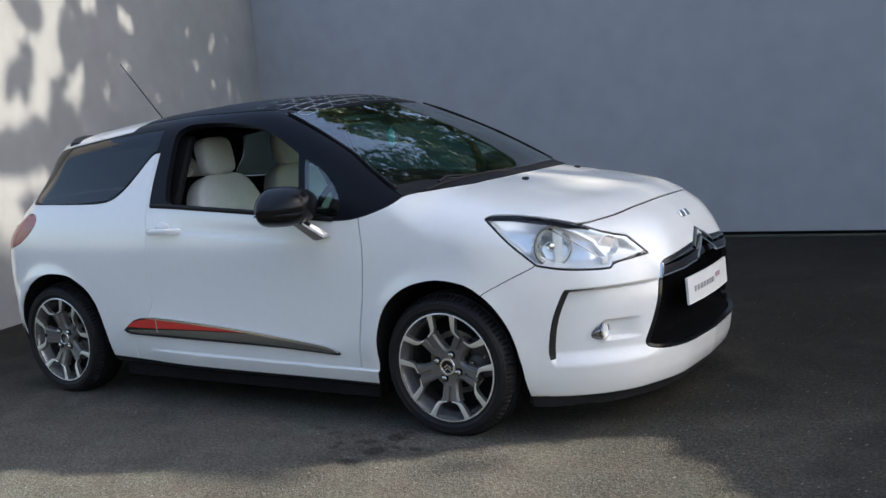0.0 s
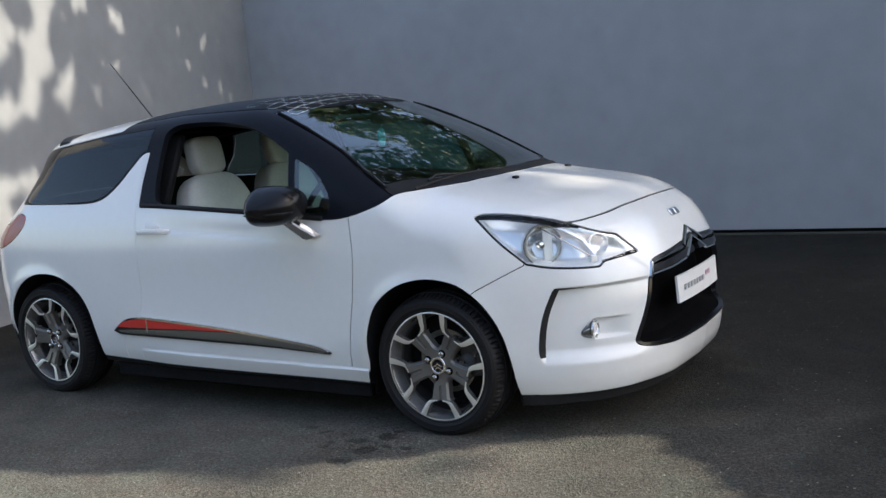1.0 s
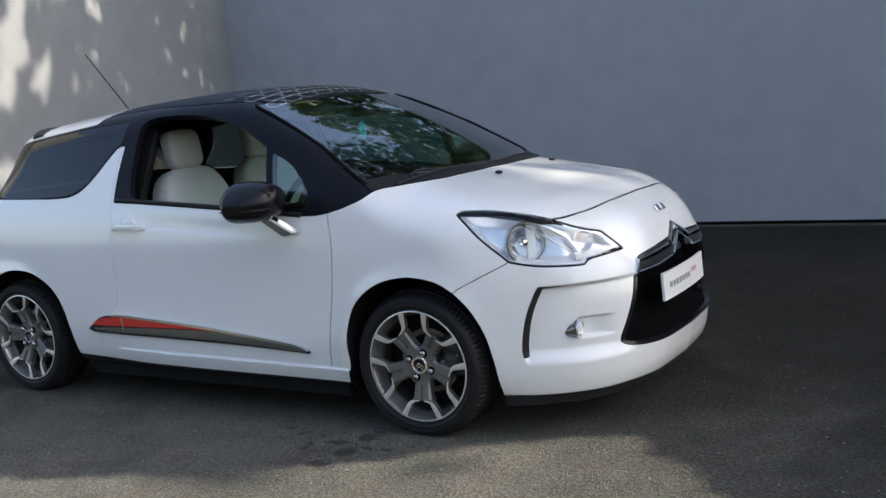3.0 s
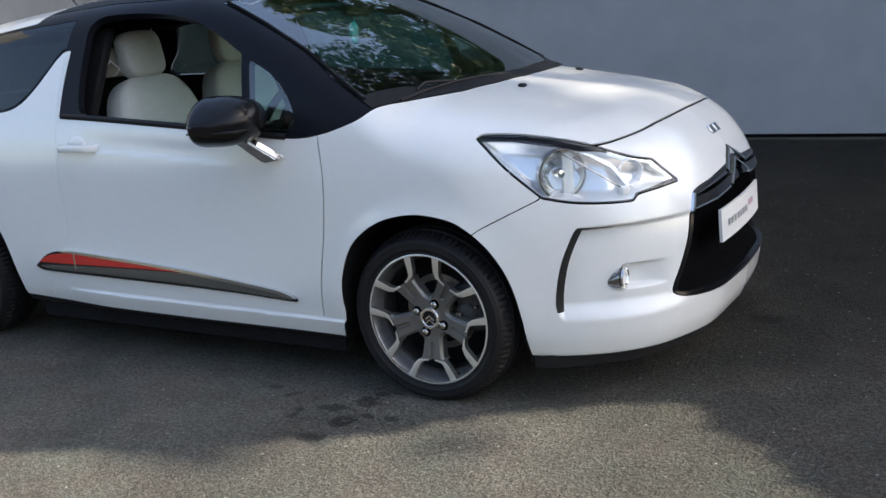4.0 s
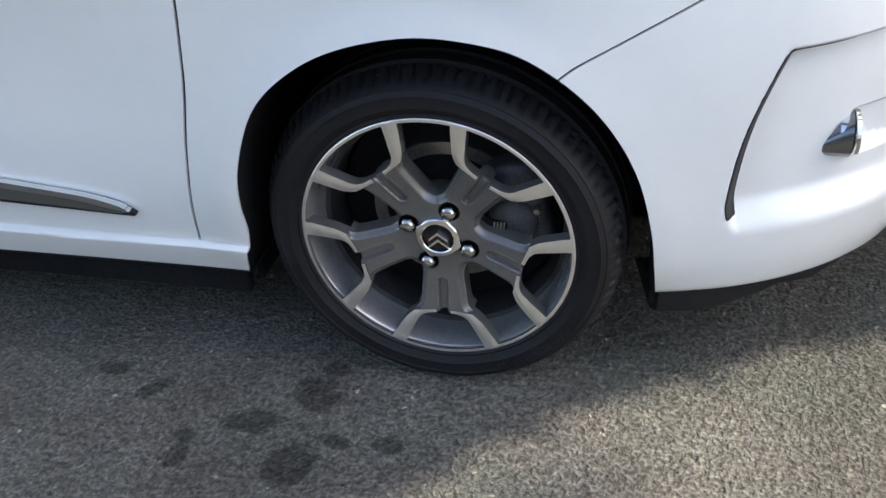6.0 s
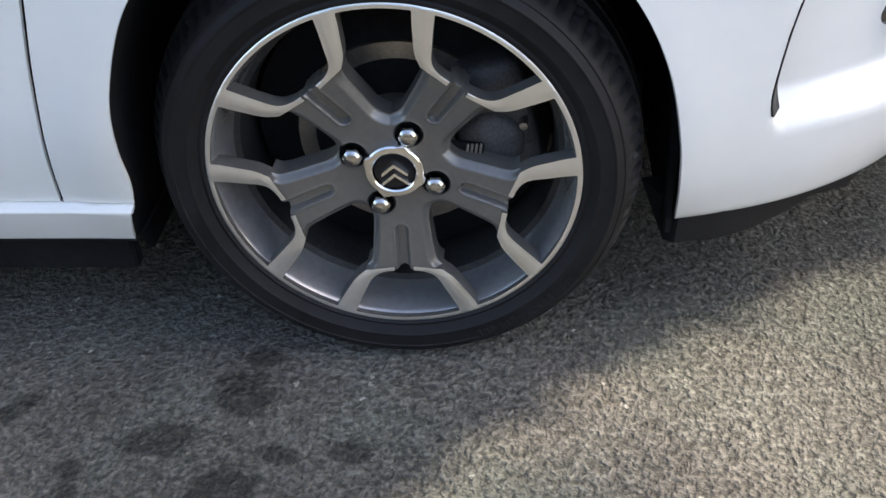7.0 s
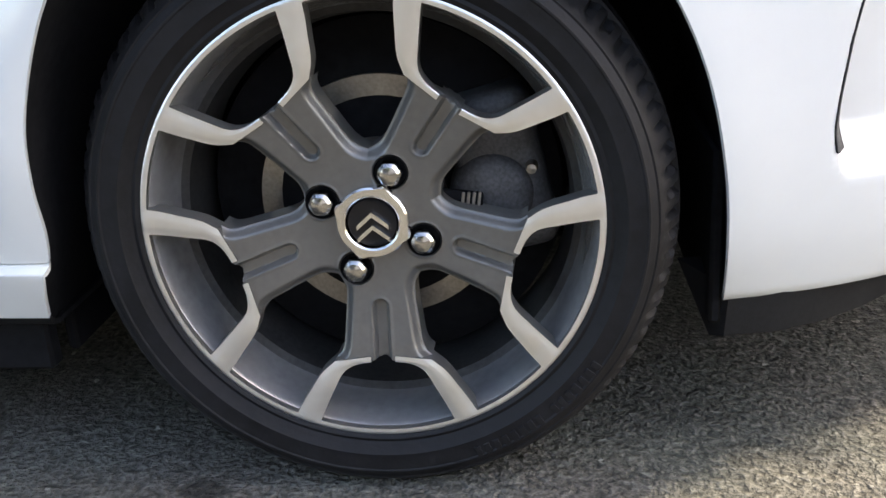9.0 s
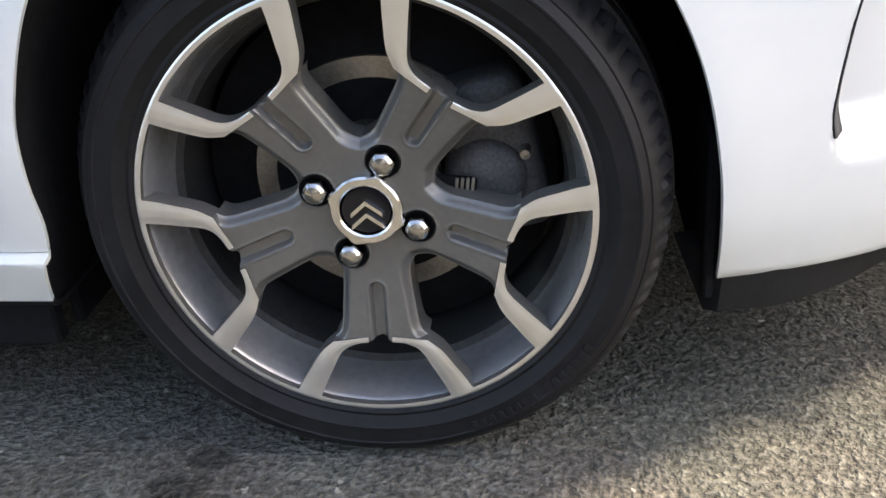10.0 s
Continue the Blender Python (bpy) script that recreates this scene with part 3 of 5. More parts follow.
for side in (0, 1):
    turn = flip if side else (lambda v, t: (v, t))
    panel("front_fender", *turn(*fender), WHITE, car, 0.006, "white front wing")
    doors.append(panel("door", *turn(*door), WHITE, car, 0.006, "white door with its window lowered" if not side else "white passenger door"))
    panel("windscreen_border", *turn(*frit), CABIN, car, 0.003, "dark border inside the windscreen edge", lift=-0.007)
    panel("sill", *turn(*sill), WHITE, car, 0.006, "white sill")
    panel("rear_quarter_panel", *turn(*quarterpanel), WHITE, car, 0.006, "white rear quarter with an upswept fin")
    for nm, piece in (("door_trim", door), ("quarter_trim", quarterpanel)):
        inner, _ = cut(piece, lambda v: np.maximum(-2.7 - v[:, 0], 0.6 - v[:, 2]))
        panel(nm, *turn(*inner), CABIN, car if nm == "quarter_trim" else doors[side], 0.006, "dark inner trim", lift=-0.008)
    panel("rear_lamp", *turn(*rearlamp), LAMPRED, car, 0.02, "red rear lamp")


# ---- wheels ----
def wheel_shape(r, th, dull=None):
    """(opening > 0, polished > 0, depth) of the wheel's face."""
    k = 2 * math.pi / 5
    a0 = np.mod(th - radians(270.4) + k / 2, k) - k / 2
    a, p = r * np.cos(a0), np.abs(r * np.sin(a0))
    outer = spline([0.0, 0.058, 0.085, 0.113, 0.132, 0.140, 0.145, 0.155, 0.160, 0.175, 0.192, 0.215], [0.034, 0.034, 0.036, 0.039, 0.0415, 0.0445, 0.0500, 0.0625, 0.0670, 0.0775, 0.0890, 0.1020])(a)
    inner = spline([0.0, 0.1465, 0.149, 0.155, 0.160, 0.175, 0.195, 0.22], [-0.10, -0.004, 0.024, 0.0390, 0.0440, 0.0525, 0.0630, 0.0750])(a)
    spoke = p - outer
    spoke = smin(spoke, r - 0.070, 0.02)
    eye = p - inner
    solid = smax(spoke, -eye, 0.003)
    solid = np.minimum(solid, 0.2222 - r)
    polished = np.maximum(smin(0.1415 - a + 0.10 * (p - 0.012), 0.2222 - r, 0.002), 0.0125 - p)
    polished = np.minimum(polished, 0.2217 - r)
    dark = polished > 0 if dull is None else np.full(r.shape, dull)
    groove = np.where(a < 0.092, np.hypot(p, a - 0.092), p) - 0.0082
    groove = np.maximum(groove, a - 0.1500)
    depth = spline([0.0, 0.06, 0.10, 0.14, 0.18, 0.213, 0.219, 0.2262, 0.2285, 0.24], [0.026, 0.025, 0.0195, 0.0115, 0.006, 0.0035, 0.0028, 0.0022, 0.0036, 0.01])(r)
    depth = depth + np.where(dark, 0.0025, 0)
    depth = depth + 0.010 * step(-0.010, 0.0, solid) * step(0.035, 0.06, r) * np.where(dark, 1.0, 0.08)
    depth = depth + 0.0085 * step(0.0008, -0.0034, groove) * np.where(dark, 1.0, 0.0) - 0.0006 * np.exp(-(((groove - 0.0020) / 0.0012) ** 2))
    for k4 in range(4):
        ba = radians(67 + 90 * k4)
        bolt = np.hypot(r * np.cos(th) - 0.054 * math.cos(ba), r * np.sin(th) - 0.054 * math.sin(ba))
        depth = depth + 0.011 * step(0.0178, 0.0160, bolt) - 0.0007 * np.exp(-(((bolt - 0.0188) / 0.0012) ** 2))
    return solid, polished, depth


def wheel_mesh():
    rs = np.concatenate([np.linspace(0.026, 0.155, 104), np.linspace(0.1565, 0.2285, 56)])
    nt = 600
    th = np.arange(nt) * 2 * math.pi / nt
    r, a = np.meshgrid(rs, th, indexing="ij")
    v = np.stack([r * np.cos(a), 0 * r, r * np.sin(a)], -1).reshape(-1, 3)
    i = np.arange(len(rs) - 1)[:, None] * nt
    j = np.arange(nt)[None]
    q = np.stack([i + j, i + (j + 1) % nt, i + nt + (j + 1) % nt, i + nt + j], -1).reshape(-1, 4)
    t = np.concatenate([q[:, [0, 1, 2]], q[:, [0, 2, 3]]])

    def polar(w):
        return np.hypot(w[:, 0], w[:, 2]), np.arctan2(w[:, 2], w[:, 0])

    (v, t), _ = split(v, t, wheel_shape(*polar(v))[0])
    shine, dull = split(v, t, wheel_shape(*polar(v))[1])
    out = []
    for k, (v, t) in enumerate((shine, dull)):
        r, a = polar(v)
        v = v.copy()
        v[:, 1] = wheel_shape(r, a, bool(k))[2]
        out.append((v, t))
    return out


def extrude_back(v, t, back, taper=0.0):
    """Gives a face sheet walls that run inwards."""
    e = np.concatenate([t[:, [0, 1]], t[:, [1, 2]], t[:, [2, 0]]])
    key = np.sort(e, 1)
    n = len(v)
    _, first, count = np.unique(key[:, 0] * (n + 1) + key[:, 1], return_index=True, return_counts=True)
    rim = e[first[count == 1]]
    w = v.copy()
    w[:, 1] += back
    verts = np.concatenate([v, v, w])
    quads = np.stack([rim[:, 1] + n, rim[:, 0] + n, rim[:, 0] + 2 * n, rim[:, 1] + 2 * n], 1)
    return verts, [*t.tolist(), *quads.tolist()]


def merged(*bms):
    bm = bmesh.new()
    for b in bms:
        me = bpy.data.meshes.new("tmp")
        b.to_mesh(me)
        b.free()
        bm.from_mesh(me)
        bpy.data.meshes.remove(me)
    return bm


def moved(bm, m):
    bmesh.ops.transform(bm, matrix=m, verts=bm.verts)
    return bm


def build_wheel():
    """A wheel at the origin, its face towards -y; y = 0 is the rim's lip."""
    w = new("wheel")
    w.parent = car
    tagged(w, "five-spoke alloy wheel with a low-profile tyre")
    prof = [(0.2215, 0.014), (0.2265, 0.008), (0.2295, 0.0035), (0.233, 0.0015), (0.2365, 0.0030), (0.240, 0.0005), (0.247, -0.0030), (0.2485, -0.0046), (0.2505, -0.0046), (0.252, -0.0042), (0.262, -0.0056),
            (0.2655, -0.0054), (0.2670, -0.0064), (0.2690, -0.0062), (0.2705, -0.0046), (0.2745, -0.0026), (0.2765, -0.0008), (0.2785, -0.0010), (0.2820, 0.0032), (0.2860, 0.0090), (0.2900, 0.0165),
            (0.2940, 0.0240), (0.2975, 0.0315), (0.3000, 0.0380), (0.3010, 0.0425), (0.2950, 0.0445), (0.2950, 0.0505), (0.3030, 0.0525), (0.3052, 0.075), (0.2985, 0.077), (0.2985, 0.085), (0.3055, 0.087),
            (0.3055, 0.115), (0.2985, 0.117), (0.2985, 0.125), (0.3052, 0.127), (0.303, 0.150), (0.2985, 0.175), (0.288, 0.192), (0.262, 0.200), (0.22, 0.186)]
    bm = lathe(prof, 430)
    # sipes cut across the shoulder
    for v in bm.verts:
        r, ang = math.hypot(v.co.x, v.co.z), math.atan2(v.co.z, v.co.x)
        if 0.2830 < r and v.co.y < 0.0430:
            ph = (ang / (2 * math.pi) * 86.0) % 1.0
            if ph < 0.30:
                f = (r - 0.005 * min(1.0, (r - 0.2830) / 0.012)) / r
                v.co.x, v.co.z = v.co.x * f, v.co.z * f
                v.co.y += 0.005 * min(1.0, (r - 0.2830) / 0.008)
        if v.co.z < -WHEEL_Z + 0.001:
            v.co.z = -WHEEL_Z + 0.001
    tyre = part("tyre", bm, RUBBER, w, "black low-profile tyre", sharp=28)
    for k in range(15):
        a = radians(-34 - 2.3 * k - (2.2 if k > 6 else 0))
        part("sidewall_mark", moved(box(-0.0032, 0.0032, -0.0012, 0.001, -0.0055, 0.0055, 0.0005, 1), pose(0.2615 * math.cos(a), -0.0056, 0.2615 * math.sin(a), 0, -math.degrees(a) + 90, 0)), RUBBER, tyre)
    shine, dull = wheel_mesh()
    rim = mesh_object("rim", *extrude_back(*dull, 0.030), ANTHRA, w, "anthracite spokes")
    rim.data.set_sharp_from_angle(angle=radians(35))
    lip = mesh_object("machined_face", *extrude_back(*shine, 0.022), POLISHED, w, "polished machined spoke tips and rim edge")
    lip.data.set_sharp_from_angle(angle=radians(35))
    lip.data.materials.append(ANTHRA)
    sides = np.zeros(len(lip.data.polygons), int)
    sides[len(shine[1]) :] = 1
    lip.data.polygons.foreach_set("material_index", sides)
    part("barrel", lathe([(0.2285, 0.004), (0.2235, 0.009), (0.2195, 0.016), (0.2145, 0.040), (0.2105, 0.062), (0.2085, 0.066)], 120), BARREL, w, "grey alloy barrel")
    # deeper part of the barrel in a darker alloy colour
    part("inner_barrel", lathe([(0.2085, 0.066), (0.2010, 0.070), (0.1960, 0.10), (0.196, 0.13), (0.205, 0.18), (0.222, 0.188)], 96), DARKALLOY, w, "darker inside of the barrel")
    part("brake_disc", lathe([(0.0, 0.075), (0.055, 0.075), (0.068, 0.078), (0.072, 0.100), (0.074, 0.105), (0.133, 0.105), (0.133, 0.127), (0.06, 0.127)], 72), STEEL, w, "worn steel brake disc")
    cal = merged(moved(box(-0.045, 0.045, -0.02, 0.07, -0.085, 0.085, 0.018, 4), pose(0.126, 0.090, 0.030, 0, -12, 0)),
                 moved(lathe([(0.0, -0.018), (0.030, -0.017), (0.040, -0.010), (0.045, 0.004), (0.046, 0.03)], 40), pose(0.118, 0.076, 0.012)))
    calp = part("brake_caliper", cal, IRON, w, "dark cast brake caliper")
    part("pad_window", moved(box(-0.026, 0.026, -0.003, 0.004, -0.016, 0.016, 0.003, 2), pose(0.082, 0.0545, 0.006, 0, 8, 0)), LINER, calp, "black pad window")
    for k in range(4):
        part("rib", moved(box(-0.0016, 0.0016, -0.002, 0.002, -0.013, 0.013, 0.0008, 1), pose(0.088 + 0.0055 * k, 0.0515, 0.007, 0, 8, 0)), STEEL, calp, "worn bright rib")
    part("bleed_nipple", moved(lathe([(0.0, -0.010), (0.005, -0.009), (0.0065, 0.0), (0.0065, 0.014)], 16), pose(0.158, 0.066, 0.040)), STEEL, calp, "small metal nipple")
    # matte black cone closes the wheel behind the spokes
    part("black_backing", lathe([(0.0, 0.07), (0.19, 0.13), (0.195, 0.16), (0.0, 0.16)], 48), LINER, w)
    # hub ring with four lobes, cap and marks
    sunk = pose(0, 0.009, 0)
    bm, n = bmesh.new(), 96
    rings = []
    for k, (base, y, lobe) in enumerate(((0.0262, 0.019, 0), (0.0268, 0.0118, 0), (0.0285, 0.0102, 0), (0.0348, 0.0104, 1), (0.0366, 0.0122, 1), (0.0372, 0.020, 1))):
        ring = []
        for i in range(n):
            a = 2 * math.pi * i / n
            c = max(0.0, math.cos(4 * (a - radians(67)))) ** 3
            r = base + lobe * (0.0036 * c)
            ring.append(bm.verts.new((r * math.cos(a), y, r * math.sin(a))))
        rings.append(ring)
    for r0, r1 in zip(rings[:-1], rings[1:]):
        for i in range(n):
            bm.faces.new((r0[i], r0[(i + 1) % n], r1[(i + 1) % n], r1[i]))
    part("cap_ring", moved(bm, sunk), BRIGHT, w, "satin metal hub ring with four lobes")
    part("centre_cap", moved(lathe([(0.0, 0.0155), (0.020, 0.0155), (0.0245, 0.014), (0.0272, 0.019)], 48), sunk), BLACK, w, "black centre cap")
    for dz in (0.0045, -0.0085):
        bm = bmesh.new()
        pts = [(-0.0178, -0.007), (0.0, 0.0068), (0.0178, -0.007), (0.0178, -0.0122), (0.0, 0.0016), (-0.0178, -0.0122)]
        lo = [bm.verts.new((x, 0.0155, z + dz)) for x, z in pts]
        hi = [bm.verts.new((x * 0.9, 0.0115, z * 0.95 + dz)) for x, z in pts]
        for f in ((0, 1, 4, 5), (1, 2, 3, 4)):
            bm.faces.new([hi[i] for i in f])
        for i in range(6):
            bm.faces.new((lo[i], lo[(i + 1) % 6], hi[(i + 1) % 6], hi[i]))
        moved(bm, sunk @ pose(0, 0, 0, 0, -1, 0))
        part("cap_mark", bm, BRIGHT, w, "chrome chevron", smooth=False)
    for k in range(4):
        a = radians(67 + 90 * k)
        m = pose(0.054 * math.cos(a), 0, 0.054 * math.sin(a))
        part("bolt_seat", moved(lathe([(0.0105, 0.0330), (0.0150, 0.0320), (0.0166, 0.0260)], 32), m), LINER, w, "dark bolt recess")
        nut, rings = bmesh.new(), []
        for r, y, hexed in ((0.0122, 0.034, 1), (0.0122, 0.0215, 1), (0.0114, 0.0180, 0.6), (0.0085, 0.0150, 0.2), (0.0045, 0.0136, 0), (0.0004, 0.0132, 0)):
            rings.append([nut.verts.new((r * (1 + 0.055 * hexed * math.cos(q * math.pi / 2)) * math.cos(q * math.pi / 12), y, r * (1 + 0.055 * hexed * math.cos(q * math.pi / 2)) * math.sin(q * math.pi / 12))) for q in range(24)])
        for r0, r1 in zip(rings[:-1], rings[1:]):
            for q in range(24):
                nut.faces.new((r0[q], r0[(q + 1) % 24], r1[(q + 1) % 24], r1[q]))
        part("wheel_bolt", moved(nut, m), BOLT, w, "domed hexagonal metal bolt", sharp=25)
    return w


LIP_Y = -0.822
wheel = build_wheel()
wheel.matrix_basis = pose(0, LIP_Y, WHEEL_Z)
copy_thing(wheel, pose(-BASE, LIP_Y + 0.006, WHEEL_Z, 0, 24, 0))
copy_thing(wheel, pose(0, -LIP_Y, WHEEL_Z, 0, 10, 180))
copy_thing(wheel, pose(-BASE, -LIP_Y - 0.006, WHEEL_Z, 0, 40, 180))
for arch in (ARCH_FRONT, ARCH_REAR):
    pts = [p for p in curve_loop(arch, 4) if p[1] > 0.192]
    pts = pts[1:] + pts[:1] if abs(pts[0][1] - 0.1) < 0.02 else pts
    mid_x = np.mean([p[0] for p in pts])
    for s in (-1, 1):
        bm = bmesh.new()
        rings = []
        for off, y in ((0.0015, 0.0), (0.004, 0.03), (0.012, 0.42)):
            ring = []
            for x, z in pts:
                d = np.array([x - mid_x, z - 0.30])
                d = d / np.linalg.norm(d)
                q = (x + off * d[0], z + off * d[1])
                surf = float(half_width(np.array(q[0]), np.array(q[1]))) if q[0] < 0.25 else min(float(half_width(np.array(q[0]), np.array(q[1]))), 0.79)
                ring.append(bm.verts.new((q[0], s * (surf - 0.006 - y if y < 0.1 else 0.42), q[1])))
            rings.append(ring)
        n = len(pts)
        for r0, r1 in zip(rings[:-1], rings[1:]):
            for i in range(n):
                j = (i + 1) % n
                if math.hypot(pts[i][0] - pts[j][0], pts[i][1] - pts[j][1]) < 0.2:
                    bm.faces.new((r0[i], r0[j], r1[j], r1[i]))
        bm.faces.new(rings[-1])
        part("wheel_arch_liner", bm, LINER, car, "black wheel arch liner")


# added black panels that stand in for shade by the wheels and sill
for s in (-1, 1):
    for x0, z0 in ((0.338, 0.150), (-0.372, 0.130), (-2.03, 0.125), (-2.79, 0.16)):
        part("shade_panel", box(x0, x0 + 0.014, min(s * 0.745, s * 0.42), max(s * 0.745, s * 0.42), z0, 0.34, 0.004, 1), LINER, car, "black panel standing in for the shade in the wheel arch")
    part("sill_shade_strip", box(-1.98, -0.37, s * 0.772 - 0.012, s * 0.772 + 0.012, 0.125, 0.225, 0.004, 1), LINER, car, "black strip standing in for the shade under the sill")


# ---- car: lamps, grille, trim ----
def cushion_box(a, b, c):
    return box(-a, a, -b, b, -c, c, 0.005, 2)


def inset(mesh, loop, uv, depth, edge, push=None, fade=None, keep=0.8):
    """A copy of a skin piece sunk behind its outline: (v, t)."""
    v, t = mesh
    v = settle(body, v, 2)
    d = -loop_distance(loop, *uv(v))
    way = np.array(push) / np.linalg.norm(push) if push else gradient(body, v)
    if fade:
        depth = depth * (1 - keep * step(*fade, uv(v)[0]))
    return v - 0.005 * gradient(body, v) - way * (depth * step(0.0, edge, d))[:, None], t


def plain(name, v, t, mat, parent, label=""):
    return mesh_object(name, v, t.tolist(), mat, parent, label)


FINE_SLOT = surface_net(body, (0.41, -0.83, 0.31), (0.64, -0.60, 0.64), 0.0045)
FINE_SIDE = surface_net(body, (-1.93, -0.90, 0.29), (-0.46, -0.79, 0.49), 0.0048)
FINE_NOSE = surface_net(body, (0.70, -0.56, 0.28), (0.92, 0.03, 0.74), 0.008)
FINE_LAMP = surface_net(body, (0.10, -0.82, 0.64), (0.80, -0.30, 0.93), 0.008)
FINE_ROOF = surface_net(body, (-1.25, -0.62, 1.33), (-0.74, 0.03, 1.49), 0.007)
head, _ = cut(FINE_LAMP, lambda v: np.maximum(loop_distance(head_loop, lamp_u(v), v[:, 2]) + 0.0025, -v[:, 0]))
(gv, gt), _ = split(*FINE_NOSE, FINE_NOSE[0][:, 1])
grille, _ = cut((gv, gt), lambda v: np.maximum(loop_distance(grille_loop, v[:, 1], v[:, 2]) + 0.002, 0.6 - v[:, 0]))


def slot_field(v):
    """The forward-facing wall of the pocket, with a thin tail along its upper edge."""
    a = v[:, 0] - x_slot(v[:, 2])
    upright = np.maximum(np.abs(a - 0.0078) - 0.0062, np.abs(v[:, 2] - 0.466) - 0.132)
    tail = np.maximum(np.abs(v[:, 2] - 0.6005) - 0.007 * (1 - a / 0.11), np.maximum(0.004 - a, a - 0.10))
    return np.maximum(np.minimum(upright, tail), v[:, 1] + 0.5)


brow_line = [(-0.4, 0.868), (-0.19, 0.880), (-0.10, 0.874), (0.0, 0.855), (0.10, 0.834), (0.16, 0.826), (0.6, 0.69)]
for side in (0, 1):
    turn = flip if side else (lambda v, t: (v, t))
    sgn = 1 if side else -1
    lamp = new("headlight")
    lamp.parent = car
    tagged(lamp, "clear almond-shaped headlight with silver reflectors")
    uv = lambda v: (lamp_u(v), v[:, 2])
    ln = panel("lens", *turn(*head), LENS, lamp, 0.003, "clear lens")
    ln.visible_shadow = False
    bowl = inset(head, head_loop, uv, 0.075, 0.05, (0.72, -0.62, 0.25), (0.08, 0.20), 0.55)
    mask = inset(head, head_loop, uv, 0.002, 0.02)
    brow, _ = split(*mask, np.maximum(-line_distance(brow_line, lamp_u(mask[0]), mask[0][:, 2]), lamp_u(mask[0]) - 0.19))
    plain("brow", *turn(*brow), PILLAR, lamp, "black brow strip")
    under_strip, _ = split(*mask, np.maximum(line_distance([(0.20, 0.686), (0.30, 0.699), (0.40, 0.714), (0.7, 0.74)], lamp_u(mask[0]), mask[0][:, 2]), 0.262 - lamp_u(mask[0])))
    plain("lower_strip", *turn(*under_strip), PILLAR, lamp, "black lower strip")
    plain("housing", *turn(*bowl), SILVER, lamp, "silver housing")
    # round reflector
    aim = pose(0.460, sgn * 0.688, 0.768) @ pose(0, 0, 0, 0, 0, sgn * 42) @ pose(0, 0, 0, 0, 90, 0)
    bm = lathe([(0.004, -0.055), (0.03, -0.050), (0.055, -0.034), (0.070, -0.010), (0.074, 0.006), (0.078, 0.006), (0.079, -0.02)], 48, "z")
    part("reflector", moved(bm, aim), CHROME, lamp, "round chrome reflector")
    part("reflector_ring", moved(lathe([(0.0782, 0.008), (0.0795, 0.0095), (0.0808, 0.008), (0.0795, 0.005)], 48, "z", True), aim), GREYTRIM, lamp, "grey ring")
    part("bulb_shield", moved(lathe([(0.0, 0.0), (0.012, -0.002), (0.016, -0.02), (0.012, -0.05)], 24, "z"), aim), CHROME, lamp, "chrome bulb shield")
    bm = lathe([(0.004, -0.03), (0.02, -0.028), (0.034, -0.014), (0.040, 0.004), (0.043, 0.004), (0.043, -0.012)], 10, "z")
    part("turn_reflector", moved(bm, pose(0.642, sgn * 0.566, 0.754) @ pose(0, 0, 0, 0, 0, sgn * 40) @ pose(0, 0, 0, 0, 84, 0)), SILVER, lamp, "faceted turn signal reflector", sharp=20)
    part("inner_ring", moved(lathe([(0.050, -0.030), (0.0525, -0.026), (0.055, -0.030), (0.0525, -0.036)], 40, "z", True), aim), SILVER, lamp, "pale inner ring")
    part("bulb_bar", moved(box(-0.066, 0.066, -0.019, 0.019, -0.020, -0.008, 0.005, 2), aim @ pose(0, sgn * -0.028, 0)), PLATE, lamp, "white upright light guide in the reflector")
    rim_line, _ = split(*mask, -loop_distance(head_loop, lamp_u(mask[0]), mask[0][:, 2]) - 0.0055)
    plain("seal", *turn(*rim_line), PILLAR, lamp, "thin black seal round the lens")
    spine = settle(body, np.array([(0.436, -0.687, 0.851), (0.475, -0.683, 0.832), (0.512, -0.675, 0.808), (0.579, -0.650, 0.760), (0.633, -0.619, 0.717)]), 3)
    spine = (spine - gradient(body, spine) * 0.010) * np.array([1, -sgn, 1])
    part("divider_edge", tube([tuple(q) for q in spine.tolist()], 0.0032, 6), DARKCHROME, lamp, "dark edge of the divider")
    part("corner_block", moved(cushion_box(0.016, 0.014, 0.013), pose(0.632, sgn * 0.606, 0.704, 0, 0, sgn * 40)), PLATE, lamp, "white corner block")
    # divider fin between the two chambers
    bm = bmesh.new()
    pts = [(0.455, -0.655, 0.845), (0.53, -0.630, 0.815), (0.595, -0.610, 0.775), (0.640, -0.600, 0.715)]
    rows = [[bm.verts.new((x + dx, sgn * -1 * (y + dy), z + dz)) for dx, dy, dz in ((0, 0, 0), (0.006, 0.008, 0.004), (-0.03, 0.045, 0.0), (-0.035, 0.035, -0.008))] for x, y, z in pts]
    for r0, r1 in zip(rows[:-1], rows[1:]):
        for i in range(4):
            bm.faces.new((r0[i], r0[(i + 1) % 4], r1[(i + 1) % 4], r1[i]))
    part("divider", bm, SILVER, lamp, "silver divider")

    # fog lamp in its pocket
    fog = new("fog_lamp")
    fog.parent = car
    tagged(fog, "small round chrome-rimmed fog lamp")
    fm = pose(0.628, sgn * 0.634, 0.431) @ pose(0, 0, 0, 0, 0, sgn * -3) @ pose(0, 0, 0, 0, 90, 0)
    part("rim", moved(lathe([(0.030, -0.02), (0.0345, 0.0), (0.0375, 0.003), (0.0365, 0.009), (0.033, 0.008), (0.029, 0.0)], 32, "z"), fm), CHROME, fog, "chrome rim")
